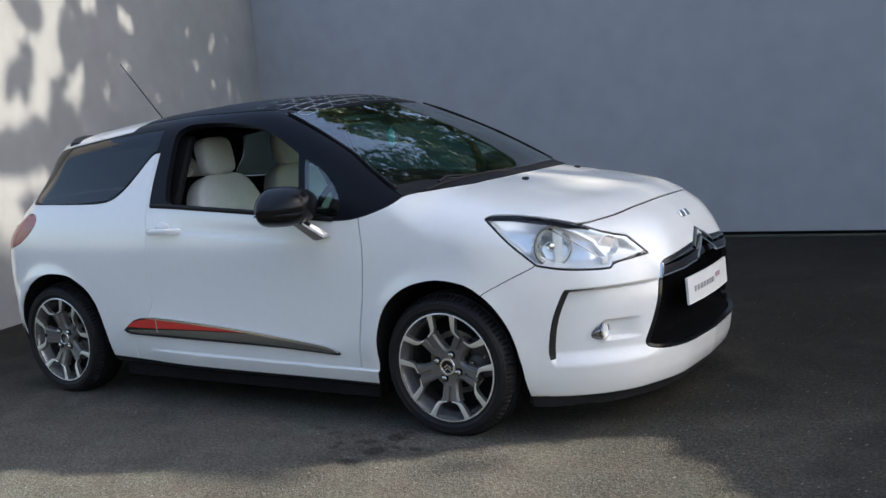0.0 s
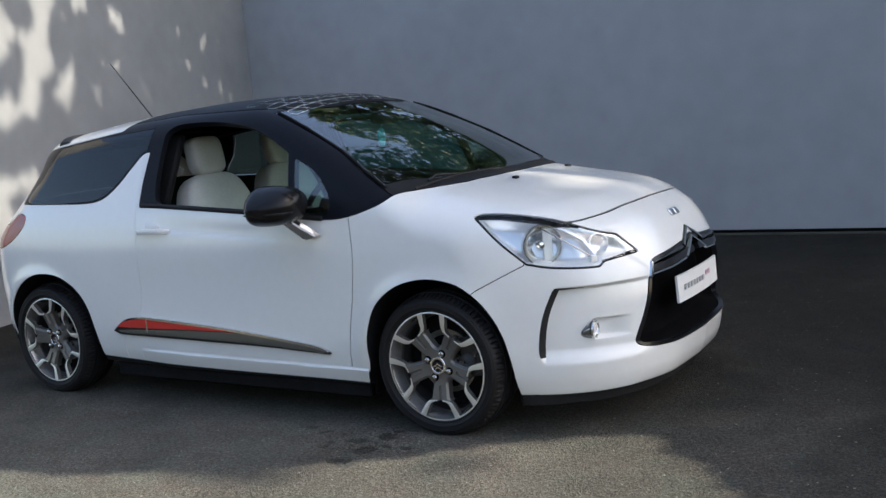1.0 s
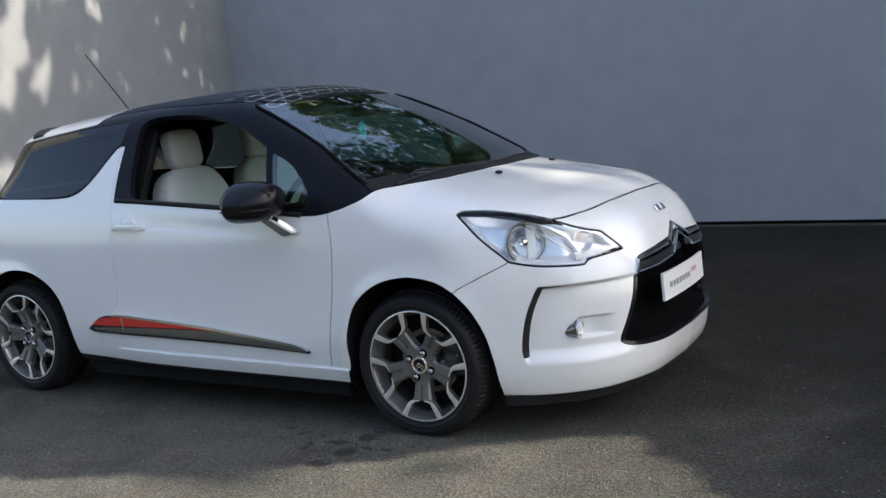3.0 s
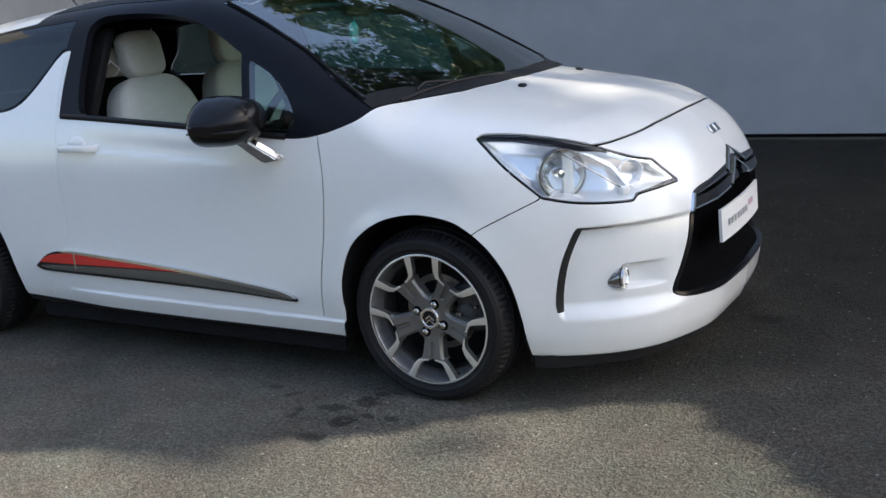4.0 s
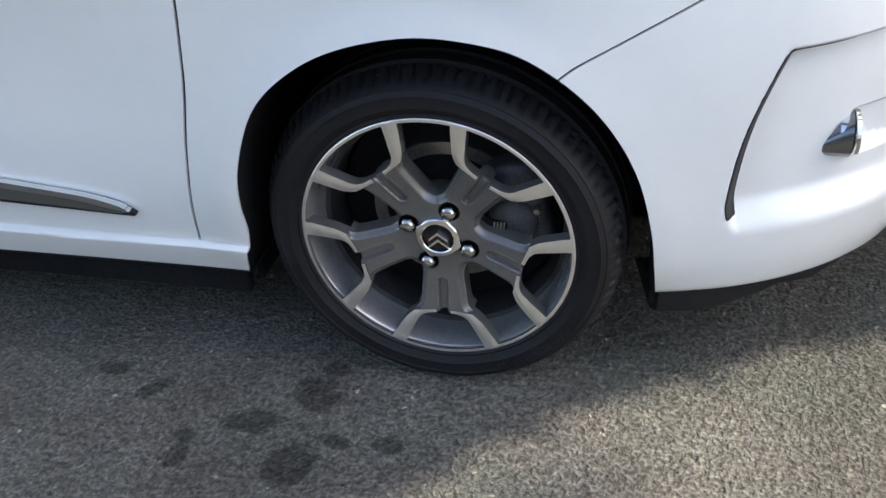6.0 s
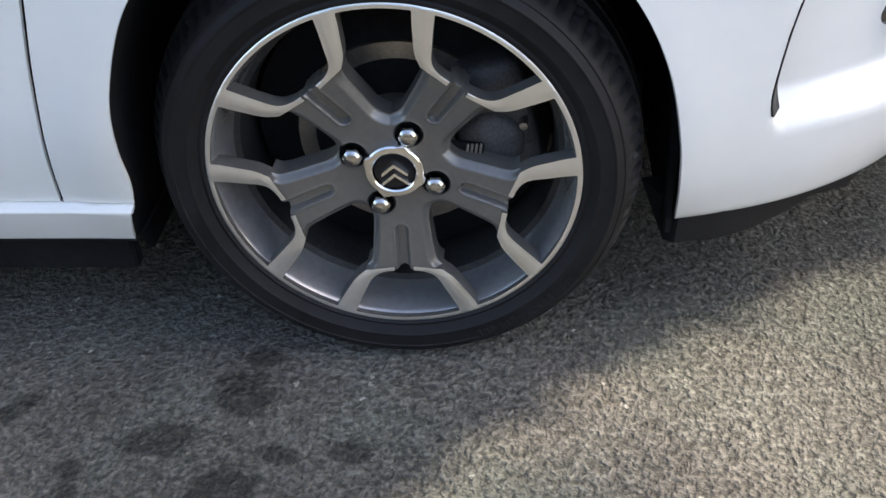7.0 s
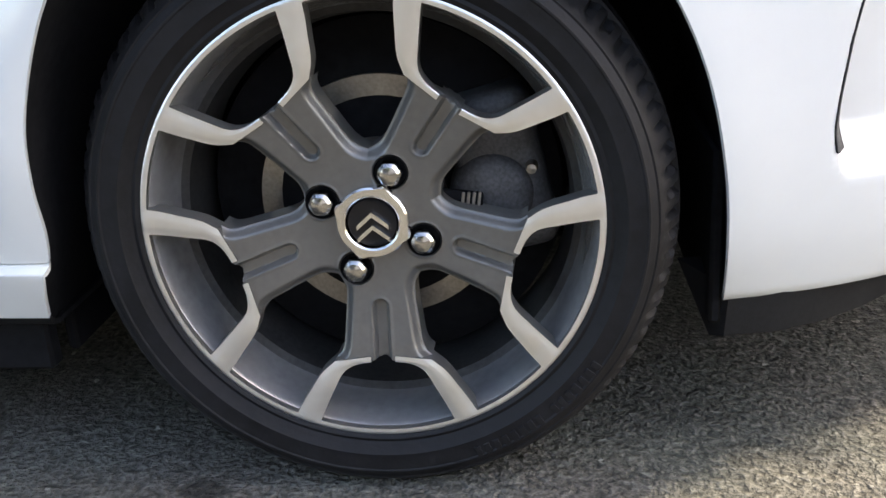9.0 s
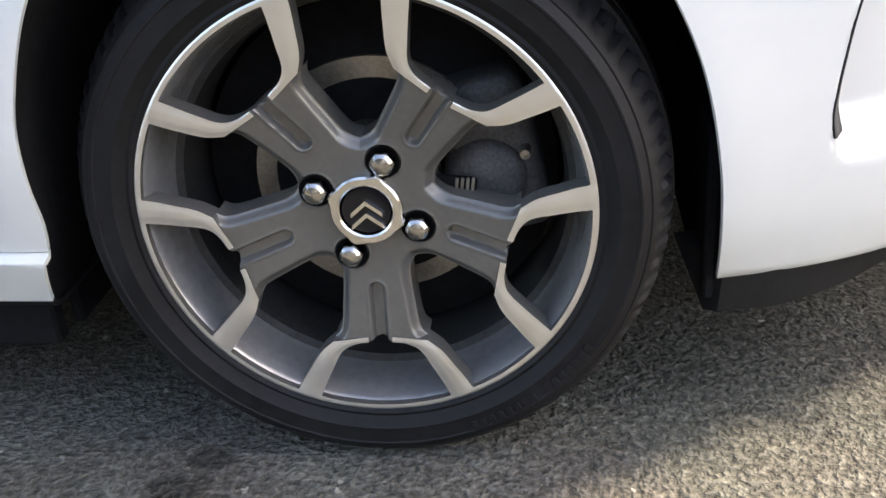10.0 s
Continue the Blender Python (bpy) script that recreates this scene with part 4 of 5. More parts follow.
    part("lens", moved(lathe([(0.0, 0.008), (0.018, 0.006), (0.031, 0.0)], 32, "z"), fm), SILVER, fog, "silvery lens")
    # chrome shell that tapers back into the bumper
    bm, rings = bmesh.new(), []
    tail = Vector((0.560, sgn * 0.652, 0.408))
    mid = Vector((0.628, sgn * 0.634, 0.431))
    for i in range(9):
        u = i / 8
        c = mid.lerp(tail, u)
        r = 0.0365 * (1 - u) ** 0.75 + 0.001
        rings.append([bm.verts.new((c.x, c.y + r * math.cos(a * math.pi / 14), c.z + r * math.sin(a * math.pi / 14))) for a in range(28)])
    for r0, r1 in zip(rings[:-1], rings[1:]):
        for a in range(28):
            bm.faces.new((r0[a], r0[(a + 1) % 28], r1[(a + 1) % 28], r1[a]))
    part("cowl", bm, DARKCHROME, fog, "dark chrome shell tapering back into the bumper")
    slot, _ = cut(FINE_SLOT, slot_field)
    panel("bumper_slot", *turn(*slot), PLASTIC, car, 0.006, "black vertical slot trim", lift=0.0015)

# grille
gr = new("grille")
gr.parent = car
tagged(gr, "black front grille with chrome chevrons")
uvg = lambda v: (np.where(v[:, 1] > -0.002, -0.003, v[:, 1]), v[:, 2])
back = inset(grille, grille_loop, uvg, 0.10, 0.045)
plain("mesh_backing", *both(*back), PITCH, gr, "black grille recess")
edge, _ = split(*grille, -loop_distance(grille_loop, grille[0][:, 1], grille[0][:, 2]) - 0.013)
panel("surround", *both(*edge), BLACK, gr, 0.02, "gloss black grille surround", lift=0.002)
band, _ = cut(grille, lambda v: np.maximum(np.abs(v[:, 2] - 0.628 - 0.06 * (0.4 + v[:, 1])) - 0.013, 0.03 - np.abs(v[:, 1])))
panel("cross_bar", *both(*band), BLACK, gr, 0.03, "gloss black cross bar", lift=0.004)

def band_shape(points, width, y_of, mat, name, parent, label, rise=0.011):
    """A raised bar on the nose along points of (y, z)."""
    bm = bmesh.new()
    rows = []
    for i, (y, z) in enumerate(points):
        a, b = points[max(i - 1, 0)], points[min(i + 1, len(points) - 1)]
        d = np.array([b[0] - a[0], b[1] - a[1]])
        d = d / (np.linalg.norm(d) + 1e-9)
        nrm = np.array([-d[1], d[0]])
        row = []
        for s, lift in ((-1, 0.0), (-0.55, rise), (0.55, rise), (1, 0.0)):
            yy, zz = y + nrm[0] * width * s, z + nrm[1] * width * s
            row.append(bm.verts.new((y_of(yy, zz) + lift, yy, zz)))
        rows.append(row)
    for r0, r1 in zip(rows[:-1], rows[1:]):
        for i in range(3):
            bm.faces.new((r0[i], r0[i + 1], r1[i + 1], r1[i]))
    bm.faces.new(rows[0])
    bm.faces.new(rows[-1])
    part(name, bm, mat, parent, label, sharp=25)


def nose_x(y, z):
    p = np.array([[0.80, y, z]])
    for _ in range(12):
        p[0, 0] -= 0.8 * float(body(p)[0])
    return float(p[0, 0]) - 0.004


band_shape([(-0.115, 0.676), (-0.06, 0.708), (0.0, 0.738), (0.06, 0.708), (0.115, 0.676)], 0.0095, nose_x, CHROME, "upper_chevron", gr, "large chrome chevron")
band_shape([(-0.125, 0.630), (-0.065, 0.664), (0.0, 0.699), (0.065, 0.664), (0.125, 0.630)], 0.0075, nose_x, CHROME, "lower_chevron", gr, "lower chrome chevron")
for s in (-1, 1):
    band_shape([(s * 0.385, 0.655), (s * 0.27, 0.668), (s * 0.12, 0.672)], 0.012, nose_x, DARKCHROME, "upper_blade", gr, "dark satin blade beside the chevron", 0.005)
    band_shape([(s * 0.41, 0.607), (s * 0.28, 0.614), (s * 0.13, 0.624)], 0.0055, nose_x, CHROME, "lower_blade", gr, "thin chrome blade", 0.005)
for s in (-1, 1):
    band_shape([(s * 0.428, 0.600), (s * 0.416, 0.625), (s * 0.400, 0.655)], 0.008, nose_x, CHROME, "end_blade", gr, "chrome end piece")

PINK = material("pink_mark", (0.62, 0.42, 0.48), 0.4, noise_scale=30, noise_amount=0.05)
# number plate with plain marks
plate = new("dealer_plate")
plate.parent = car
tagged(plate, "white show plate with dark marks")
n = 12
bm = bmesh.new()
cols = []
for i in range(n + 1):
    y = -0.26 + 0.52 * i / n
    x = 0.858 - 0.18 * y * y
    cols.append([bm.verts.new(p) for p in ((x, y, 0.457), (x - 0.004, y, 0.568), (x - 0.014, y, 0.568), (x - 0.010, y, 0.457))])
for c0, c1 in zip(cols[:-1], cols[1:]):
    for i in range(4):
        bm.faces.new((c0[i], c0[(i + 1) % 4], c1[(i + 1) % 4], c1[i]))
bm.faces.new(cols[0])
bm.faces.new(cols[-1])
part("board", bm, PLATE, plate, "white plate")
for k in range(9):
    y = -0.195 + 0.035 * k + (0.018 if k > 6 else 0)
    h = 0.014 if k < 7 else 0.013
    m = pose(0.860 - 0.18 * y * y, y, 0.514 if k < 7 else 0.526)
    part("mark", moved(box(-0.002, 0.002, -0.0105, 0.0105, -h * 0.8, h * 0.8, 0.001, 1), m), INK if k < 7 else PINK, plate)
# bonnet badge
for k, (y, w) in enumerate(((-0.028, 0.022), (0.026, 0.022))):
    x = 0.745
    zt = float(hood_part(np.array(x), np.array(abs(y))))
    b = box(-0.017, 0.017, -w, w, -0.003, 0.006, 0.003, 2)
    part("badge", moved(b, pose(nose_x(y, 0.80) + 0.006, y, 0.802, 0, 52, 0)), CHROME, car, "small chrome badge")
# washer jets
for y in (-0.275, 0.265):
    z = float(hood_part(np.array(0.15), np.array(abs(y))))
    part("washer_jet", moved(box(-0.012, 0.012, -0.016, 0.016, -0.004, 0.010, 0.005, 2), pose(0.15, y, z, 0, 12, 0)), PLASTIC, car, "black washer jet")

# side strip: black base, grey face, red rear half, bright upper line
STRIP = [(-1.880, 0.380, 1), (-1.79, 0.436), (-1.70, 0.450), (-1.623, 0.453), (-1.10, 0.419), (-0.62, 0.364), (-0.545, 0.346), (-0.512, 0.322, 1), (-0.911, 0.343), (-1.372, 0.354), (-1.828, 0.364)]
GREY = [(-1.855, 0.386, 1), (-1.62, 0.394), (-1.20, 0.400), (-0.92, 0.395), (-0.63, 0.356), (-0.555, 0.340), (-0.535, 0.329, 1), (-0.911, 0.353), (-1.372, 0.366), (-1.80, 0.374)]
REDS = [(-1.850, 0.400, 1), (-1.78, 0.432), (-1.62, 0.446), (-1.30, 0.430), (-0.95, 0.401, 1), (-1.25, 0.405), (-1.62, 0.401)]
EDGE = [(-1.75, 0.448, 1), (-1.62, 0.4545), (-1.10, 0.420), (-0.62, 0.366), (-0.545, 0.348), (-0.520, 0.332, 1), (-0.565, 0.342), (-0.64, 0.357), (-1.10, 0.4085), (-1.62, 0.4435)]
for side in (0, 1):
    turn = flip if side else (lambda v, t: (v, t))
    strip = new("side_strip")
    strip.parent = car
    tagged(strip, "red and grey rubbing strip low on the door")
    for nm, loop, mat, lift, lab in (("strip_base", STRIP, PLASTIC, 0.010, "black base"), ("grey_inlay", GREY, GREYTRIM, 0.013, "grey metallic inlay"), ("red_inlay", REDS, RED, 0.014, "red inlay"), ("bright_edge", EDGE, CHROME, 0.015, "bright upper edge")):
        piece, _ = cut(FINE_SIDE, side_loop(loop))
        panel(nm, *turn(*piece), mat, strip, 0.012, lab, lift=lift)
    pin, _ = cut(FINE_SIDE, lambda v: np.maximum(np.abs(v[:, 0] + 1.628) - 0.004, np.abs(v[:, 2] - 0.414) - 0.034))
    panel("pin", *turn(*pin), CHROME, strip, 0.01, "bright divider", lift=0.0155)
    # door handle
    sgn = 1 if side else -1
    hd = new("door_handle")
    hd.parent = doors[side]
    tagged(hd, "white pull handle")
    bm = bmesh.new()
    rows = []
    for i in range(13):
        u = i / 12
        x = -1.640 + 0.225 * u
        z = 0.872 + 0.004 * math.sin(u * math.pi)
        yb = float(half_width(np.array(x), np.array(z)))
        out = 0.036 * math.sin(min(1, u * 4, (1 - u) * 4) * math.pi / 2)
        rows.append([bm.verts.new((x, sgn * (yb + a), z + c)) for a, c in ((out - 0.016, 0.015), (out, 0.012), (out + 0.004, 0.0), (out, -0.012), (out - 0.016, -0.015))])
    for r0, r1 in zip(rows[:-1], rows[1:]):
        for i in range(5):
            bm.faces.new((r0[i], r0[(i + 1) % 5], r1[(i + 1) % 5], r1[i]))
    part("grip", bm, WHITE, hd)
    cup = bmesh.new()
    bmesh.ops.create_uvsphere(cup, u_segments=24, v_segments=12, radius=1.0)
    moved(cup, Matrix.LocRotScale((-1.535, sgn * 0.836, 0.890), None, (0.050, 0.014, 0.032)))
    part("cup", cup, WHITE, hd, "shallow cup behind the grip")

    # mirror
    mir = new("door_mirror")
    mir.parent = car
    tagged(mir, "gloss black door mirror on a chrome foot")
    bm = bmesh.new()
    bmesh.ops.create_uvsphere(bm, u_segments=40, v_segments=24, radius=1.0)
    for v in bm.verts:
        c = v.co
        e = 0.72
        c.x, c.y, c.z = (math.copysign(abs(k) ** e, k) for k in c)
        c.x *= 0.45 if c.x < 0 else 1.0
        far, near = max(0, c.y * sgn), max(0, -c.y * sgn)
        lim = 1 - 0.72 * far**1.35 - 0.20 * near**2
        c.x, c.z = c.x * (1 - 0.40 * far**2), c.z * (1.12 * lim if c.z > 0 else 1 - 0.25 * far**2)
        if c.z < -0.12:
            c.x *= 0.97
            c.y *= 0.99
    moved(bm, pose(-0.685, sgn * 0.955, 0.982, 0, 0, sgn * -10) @ Matrix.Diagonal((0.168, 0.140, 0.080, 1)))
    part("shell", bm, SHELL, mir, "gloss black shell", sharp=60)
    part("skirt", moved(box(-0.040, 0.152, -0.126, 0.126, -0.003, 0.003, 0.002, 1), pose(-0.685, sgn * 0.955, 0.962, 0, 0, sgn * -10)), PLASTIC, mir)
    part("glass", moved(box(-0.004, 0.004, -0.075, 0.075, -0.042, 0.040, 0.003, 2), pose(-0.738, sgn * 0.940, 0.976, 0, 0, sgn * -10)), CHROME, mir, "mirror glass")
    bm = bmesh.new()
    a = [(-0.655, 0.925, 0.912), (-0.600, 0.920, 0.916), (-0.590, 0.885, 0.922), (-0.640, 0.885, 0.910)]
    b = [(-0.575, 0.872, 0.826), (-0.505, 0.868, 0.838), (-0.500, 0.830, 0.846), (-0.570, 0.830, 0.830)]
    va, vb = ([bm.verts.new((x, sgn * y, z)) for x, y, z in q] for q in (a, b))
    for i in range(4):
        bm.faces.new((va[i], va[(i + 1) % 4], vb[(i + 1) % 4], vb[i]))
    bm.faces.new(va)
    bm.faces.new(vb)
    bmesh.ops.bevel(bm, geom=bm.edges[:], offset=0.006, segments=2, affect="EDGES")
    part("foot", bm, CHROME, mir, "chrome foot")

# front lip under the bumper
bm = bmesh.new()
rows = []
half = [(0.362, 0.752), (0.42, 0.742), (0.47, 0.718), (0.52, 0.682), (0.56, 0.645)] + [(float(x_nose(np.array(q))) - 0.075, q) for q in (0.62, 0.55, 0.45, 0.35, 0.25, 0.15, 0.05)]
path = [(x, -y) for x, y in half] + [(x, y) for x, y in half[::-1]]
for x, y in path:
    rows.append([bm.verts.new(p) for p in ((x - 0.004, y * 0.996, 0.192), (x - 0.007, y * 0.990, 0.136), (x - 0.02, y * 0.97, 0.130), (x - 0.05, y * 0.92, 0.205))])
for r0, r1 in zip(rows[:-1], rows[1:]):
    for i in range(4):
        bm.faces.new((r0[i], r0[(i + 1) % 4], r1[(i + 1) % 4], r1[i]))
bm.faces.new(rows[0])
bm.faces.new(rows[-1])
part("front_lip", bm, PLASTIC, car, "black plastic lip under the bumper")

# dark seal under the bonnet's front edge
hs = np.array([(float(front_edge(y)), y, float(hood_part(front_edge(y), np.array(abs(y))))) for y in np.linspace(-0.66, 0.66, 45)])
hs = settle(body, hs, 6)
hs = hs - gradient(body, hs) * 0.013
part("bonnet_seal", tube([tuple(p) for p in hs.tolist()], 0.0065, 6), LINER, car, "dark seal under the bonnet edge")

# aerial, cowl, wipers
az = float(cabin_part(np.array(-2.33), np.array(0.0)))
part("aerial", tube([(-2.33, 0, az - 0.005), (-2.36, 0, az + 0.03), (-2.66, 0, 1.775)], 0.005, 8, 0.0025), PLASTIC, car, "thin black roof aerial")
part("aerial_base", moved(lathe([(0.0, 0.03), (0.008, 0.028), (0.016, 0.008), (0.024, 0.0), (0.024, -0.006)], 20, "z"), pose(-2.335, 0, az, 0, -6, 0)), PLASTIC, car, "black aerial base")
cowl, _ = split(*screen, line_distance([(-0.45, -0.93), (-0.231, -0.728), (-0.175, -0.602), (-0.088, -0.480), (-0.016, -0.273), (0.016, 0.000), (0.016, 0.3)], screen[0][:, 0], screen[0][:, 1]) * 1.0)
panel("scuttle", *both(*cowl), PLASTIC, car, 0.008, "black scuttle panel under the windscreen", lift=0.003)


for s in (-1, 1):
    rim_pts = settle(body, np.array([(x, y, float(cabin_part(np.array(x), np.array(abs(y))))) for x, y in ((-0.90, -0.566), (-0.808, -0.592), (-0.693, -0.617), (-0.483, -0.662), (-0.346, -0.706), (-0.215, -0.738))]), 4)
    rim_pts = (rim_pts + gradient(body, rim_pts) * 0.004) * np.array([1, -s, 1])
    part("screen_trim", tube([tuple(q) for q in rim_pts.tolist()], 0.0065, 8), LINER, car, "black rubber trim along the windscreen edge")


def on_screen(x, y, lift):
    return (x, y, float(cabin_part(np.array(x), np.array(abs(y)))) + lift)


for k, (y0, y1, x0, x1) in enumerate(((-0.06, 0.52, 0.035, -0.050), (-0.66, -0.10, -0.120, 0.020))):
    pts = [on_screen(x0 + (x1 - x0) * i / 6, y0 + (y1 - y0) * i / 6, 0.010) for i in range(7)]
    wip = new("wiper")
    wip.parent = car
    tagged(wip, "black wiper")
    part("blade", tube(pts, 0.006, 6), PLASTIC, wip)
    part("arm", tube([on_screen(x0 + 0.004, y0 + 0.10, 0.008), on_screen(x0 + 0.006, y0 + 0.16, 0.012), pts[3]], 0.006, 6), PLASTIC, wip)

# pale honeycomb graphic on the front of the roof
gid = [(-0.855 - 0.062 * r, -0.48 + 0.12 * c + 0.06 * (r % 2)) for r in range(5) for c in range(9)]


def graphic(v):
    f = np.full(len(v), 9.0)
    for gx, gy in gid:
        dx, dy = np.abs(v[:, 0] - gx), np.abs(v[:, 1] - gy)
        cell = np.maximum(dx - 0.027, 0.52 * dx + 0.86 * dy - 0.050)
        f = np.minimum(f, np.abs(cell) - 0.0027)
    return f


(fv, ft), _ = split(*FINE_ROOF, FINE_ROOF[0][:, 1])
PALE = material("pale_film", (0.42, 0.45, 0.45), 0.35, noise_scale=10, noise_amount=0.1)

gfx, _ = cut(both(fv, ft), lambda v: np.maximum(graphic(v), v[:, 0] + 0.775))
if len(gfx[1]):
    gn = gradient(body, gfx[0])
    mesh_object("roof_graphic", gfx[0] + gn * 0.0015, gfx[1].tolist(), PALE, car, "pale honeycomb pattern on the front of the roof")

# spoiler lip
bm = bmesh.new()
rows = []
for i in range(25):
    y = -0.62 + 1.24 * i / 24
    x = -2.60 + 0.27 * (y / 0.62) ** 2
    z = float(cabin_part(np.array(x), np.array(abs(y)))) + 0.003
    rows.append([bm.verts.new(p) for p in ((x, y, z), (x - 0.075, y, z + 0.002), (x - 0.086, y, z - 0.016), (x - 0.06, y, z - 0.042), (x, y, z - 0.030))])
for r0, r1 in zip(rows[:-1], rows[1:]):
    for i in range(5):
        bm.faces.new((r0[i], r0[(i + 1) % 5], r1[(i + 1) % 5], r1[i]))
bm.faces.new(rows[0])
bm.faces.new(rows[-1])
part("spoiler_lip", bm, PLASTIC, car, "black spoiler lip", sharp=50)

# ---- car: cabin ----
def cushion(sx, sy, sz, e=0.55):
    bm = bmesh.new()
    bmesh.ops.create_uvsphere(bm, u_segments=28, v_segments=18, radius=1.0)
    for v in bm.verts:
        v.co.x, v.co.y, v.co.z = (math.copysign(abs(k) ** e, k) * s for k, s in zip(v.co, (sx, sy, sz)))
    return bm


for y, back in ((-0.36, 0.0), (0.36, -0.13)):
    seat = new("front_seat")
    seat.parent = car
    tagged(seat, "pale leather front seat")
    bm = cushion(0.085, 0.245, 0.33, 0.46)
    for v in bm.verts:
        v.co.y *= 1 - 0.20 * max(0, v.co.z / 0.33) ** 2
    part("backrest", moved(bm, pose(-1.53 + back, y, 0.785, 0, -16, 0)), LEATHER, seat)
    part("headrest", moved(cushion(0.048, 0.110, 0.100, 0.50), pose(-1.61 + back, y, 1.200, 0, -10, 0)), LEATHER, seat)
    part("cushion", moved(cushion(0.26, 0.25, 0.08), pose(-1.22 + back, y, 0.53, 0, -6, 0)), LEATHER, seat)
    for dy in (-0.06, 0.06):
        part("post", tube([(-1.60 + back, y + dy, 1.02), (-1.62 + back, y + dy, 1.15)], 0.007, 8), CHROME, seat)
bench = new("rear_bench")
bench.parent = car
tagged(bench, "dark rear bench")
part("backrest", moved(cushion(0.08, 0.55, 0.30), pose(-2.30, 0, 0.78, 0, -18, 0)), CABIN, bench)
part("cushion", moved(cushion(0.25, 0.55, 0.09), pose(-2.05, 0, 0.50)), CABIN, bench)
part("cabin_floor", box(-2.75, -0.45, -0.76, 0.76, 0.27, 0.32, 0.01, 1), CABIN, car, "dark cabin floor")
part("luggage_cover", box(-2.75, -2.36, -0.66, 0.66, 0.93, 0.96, 0.01, 1), CABIN, car)
part("bulkhead", box(-0.47, -0.43, -0.74, 0.74, 0.27, 0.88, 0.01, 1), CABIN, car)
bm = cushion(0.28, 0.70, 0.11, 0.5)
part("dashboard", moved(bm, pose(-0.43, 0, 0.88, 0, -4, 0)), CABIN, car, "black dashboard")
for s in (-1, 1):
    part("door_card", box(-1.62, -0.46, s * 0.765 - 0.02, s * 0.765 + 0.02, 0.30, 0.93, 0.012, 2), CABIN, doors[0 if s < 0 else 1], "black door card")
    part("pillar_trim", moved(box(-0.07, 0.07, -0.02, 0.02, 0.0, 0.42, 0.01, 1), pose(-1.60, s * 0.745, 0.94, s * 26, 0, 0)), CABIN, car)
for s in (-1, 1):
    seal = [(x, s * (float(half_width(np.array(x), np.array(z))) - 0.005), z + 0.003) for x, z in ((-0.50, 0.908), (-0.70, 0.924), (-0.978, 0.950), (-1.25, 0.970), (-1.491, 0.987), (-1.625, 0.994))]
    part("window_seal", tube(seal, 0.013, 6), PLASTIC, doors[0 if s < 0 else 1], "black window seal")
ring = settle(body, np.array([(x, -0.75, z) for x, z in curve_loop(OPENING, 4)]), 8) * np.array([1, -1, 1])
ring = ring - gradient(body, ring) * 0.006
part("window_channel", tube([tuple(q) for q in [*ring.tolist(), ring[0].tolist()]], 0.011, 6), LINER, doors[1], "black rubber channel round the raised window")
st = new("steering_wheel")
st.parent = car
tagged(st, "black steering wheel")
sm = pose(-0.83, -0.36, 0.905) @ pose(0, 0, 0, 0, -64, 0)
part("rim", moved(lathe([(0.176 + 0.015 * math.cos(a * math.pi / 4), 0.015 * math.sin(a * math.pi / 4)) for a in range(8)], 40, "z", True), sm), CABIN, st)
part("boss", moved(cushion(0.07, 0.06, 0.03), sm), CABIN, st)
part("spoke", moved(box(-0.02, 0.02, -0.17, 0.17, -0.008, 0.004, 0.004, 1), sm), CABIN, st)
part("column", tube([(-0.80, -0.36, 0.89), (-0.55, -0.36, 0.78)], 0.035, 10), CABIN, st)
liner, _ = split(*roof, np.abs(roof[0][:, 1]) - 9)
lv = settle(body, liner[0], 2)
plain("headliner", *both(lv - gradient(body, lv) * 0.03, liner[1]), CABIN, car, "dark headliner")
part("interior_mirror", moved(cushion(0.015, 0.115, 0.035), pose(-0.70, 0.0, 1.315, 0, 8, 0)), CABIN, car, "interior mirror")
CYAN = material("cyan_card", (0.05, 0.50, 0.55), 0.5, noise_scale=30, noise_amount=0.1)
fr = new("hanging_freshener")
fr.parent = car
tagged(fr, "cyan hanging air freshener")
part("card", moved(cushion(0.008, 0.030, 0.045, 0.8), pose(-0.735, 0.0, 1.215)), CYAN, fr)
part("string", tube([(-0.715, 0, 1.30), (-0.735, 0, 1.255)], 0.0015, 5), CYAN, fr)


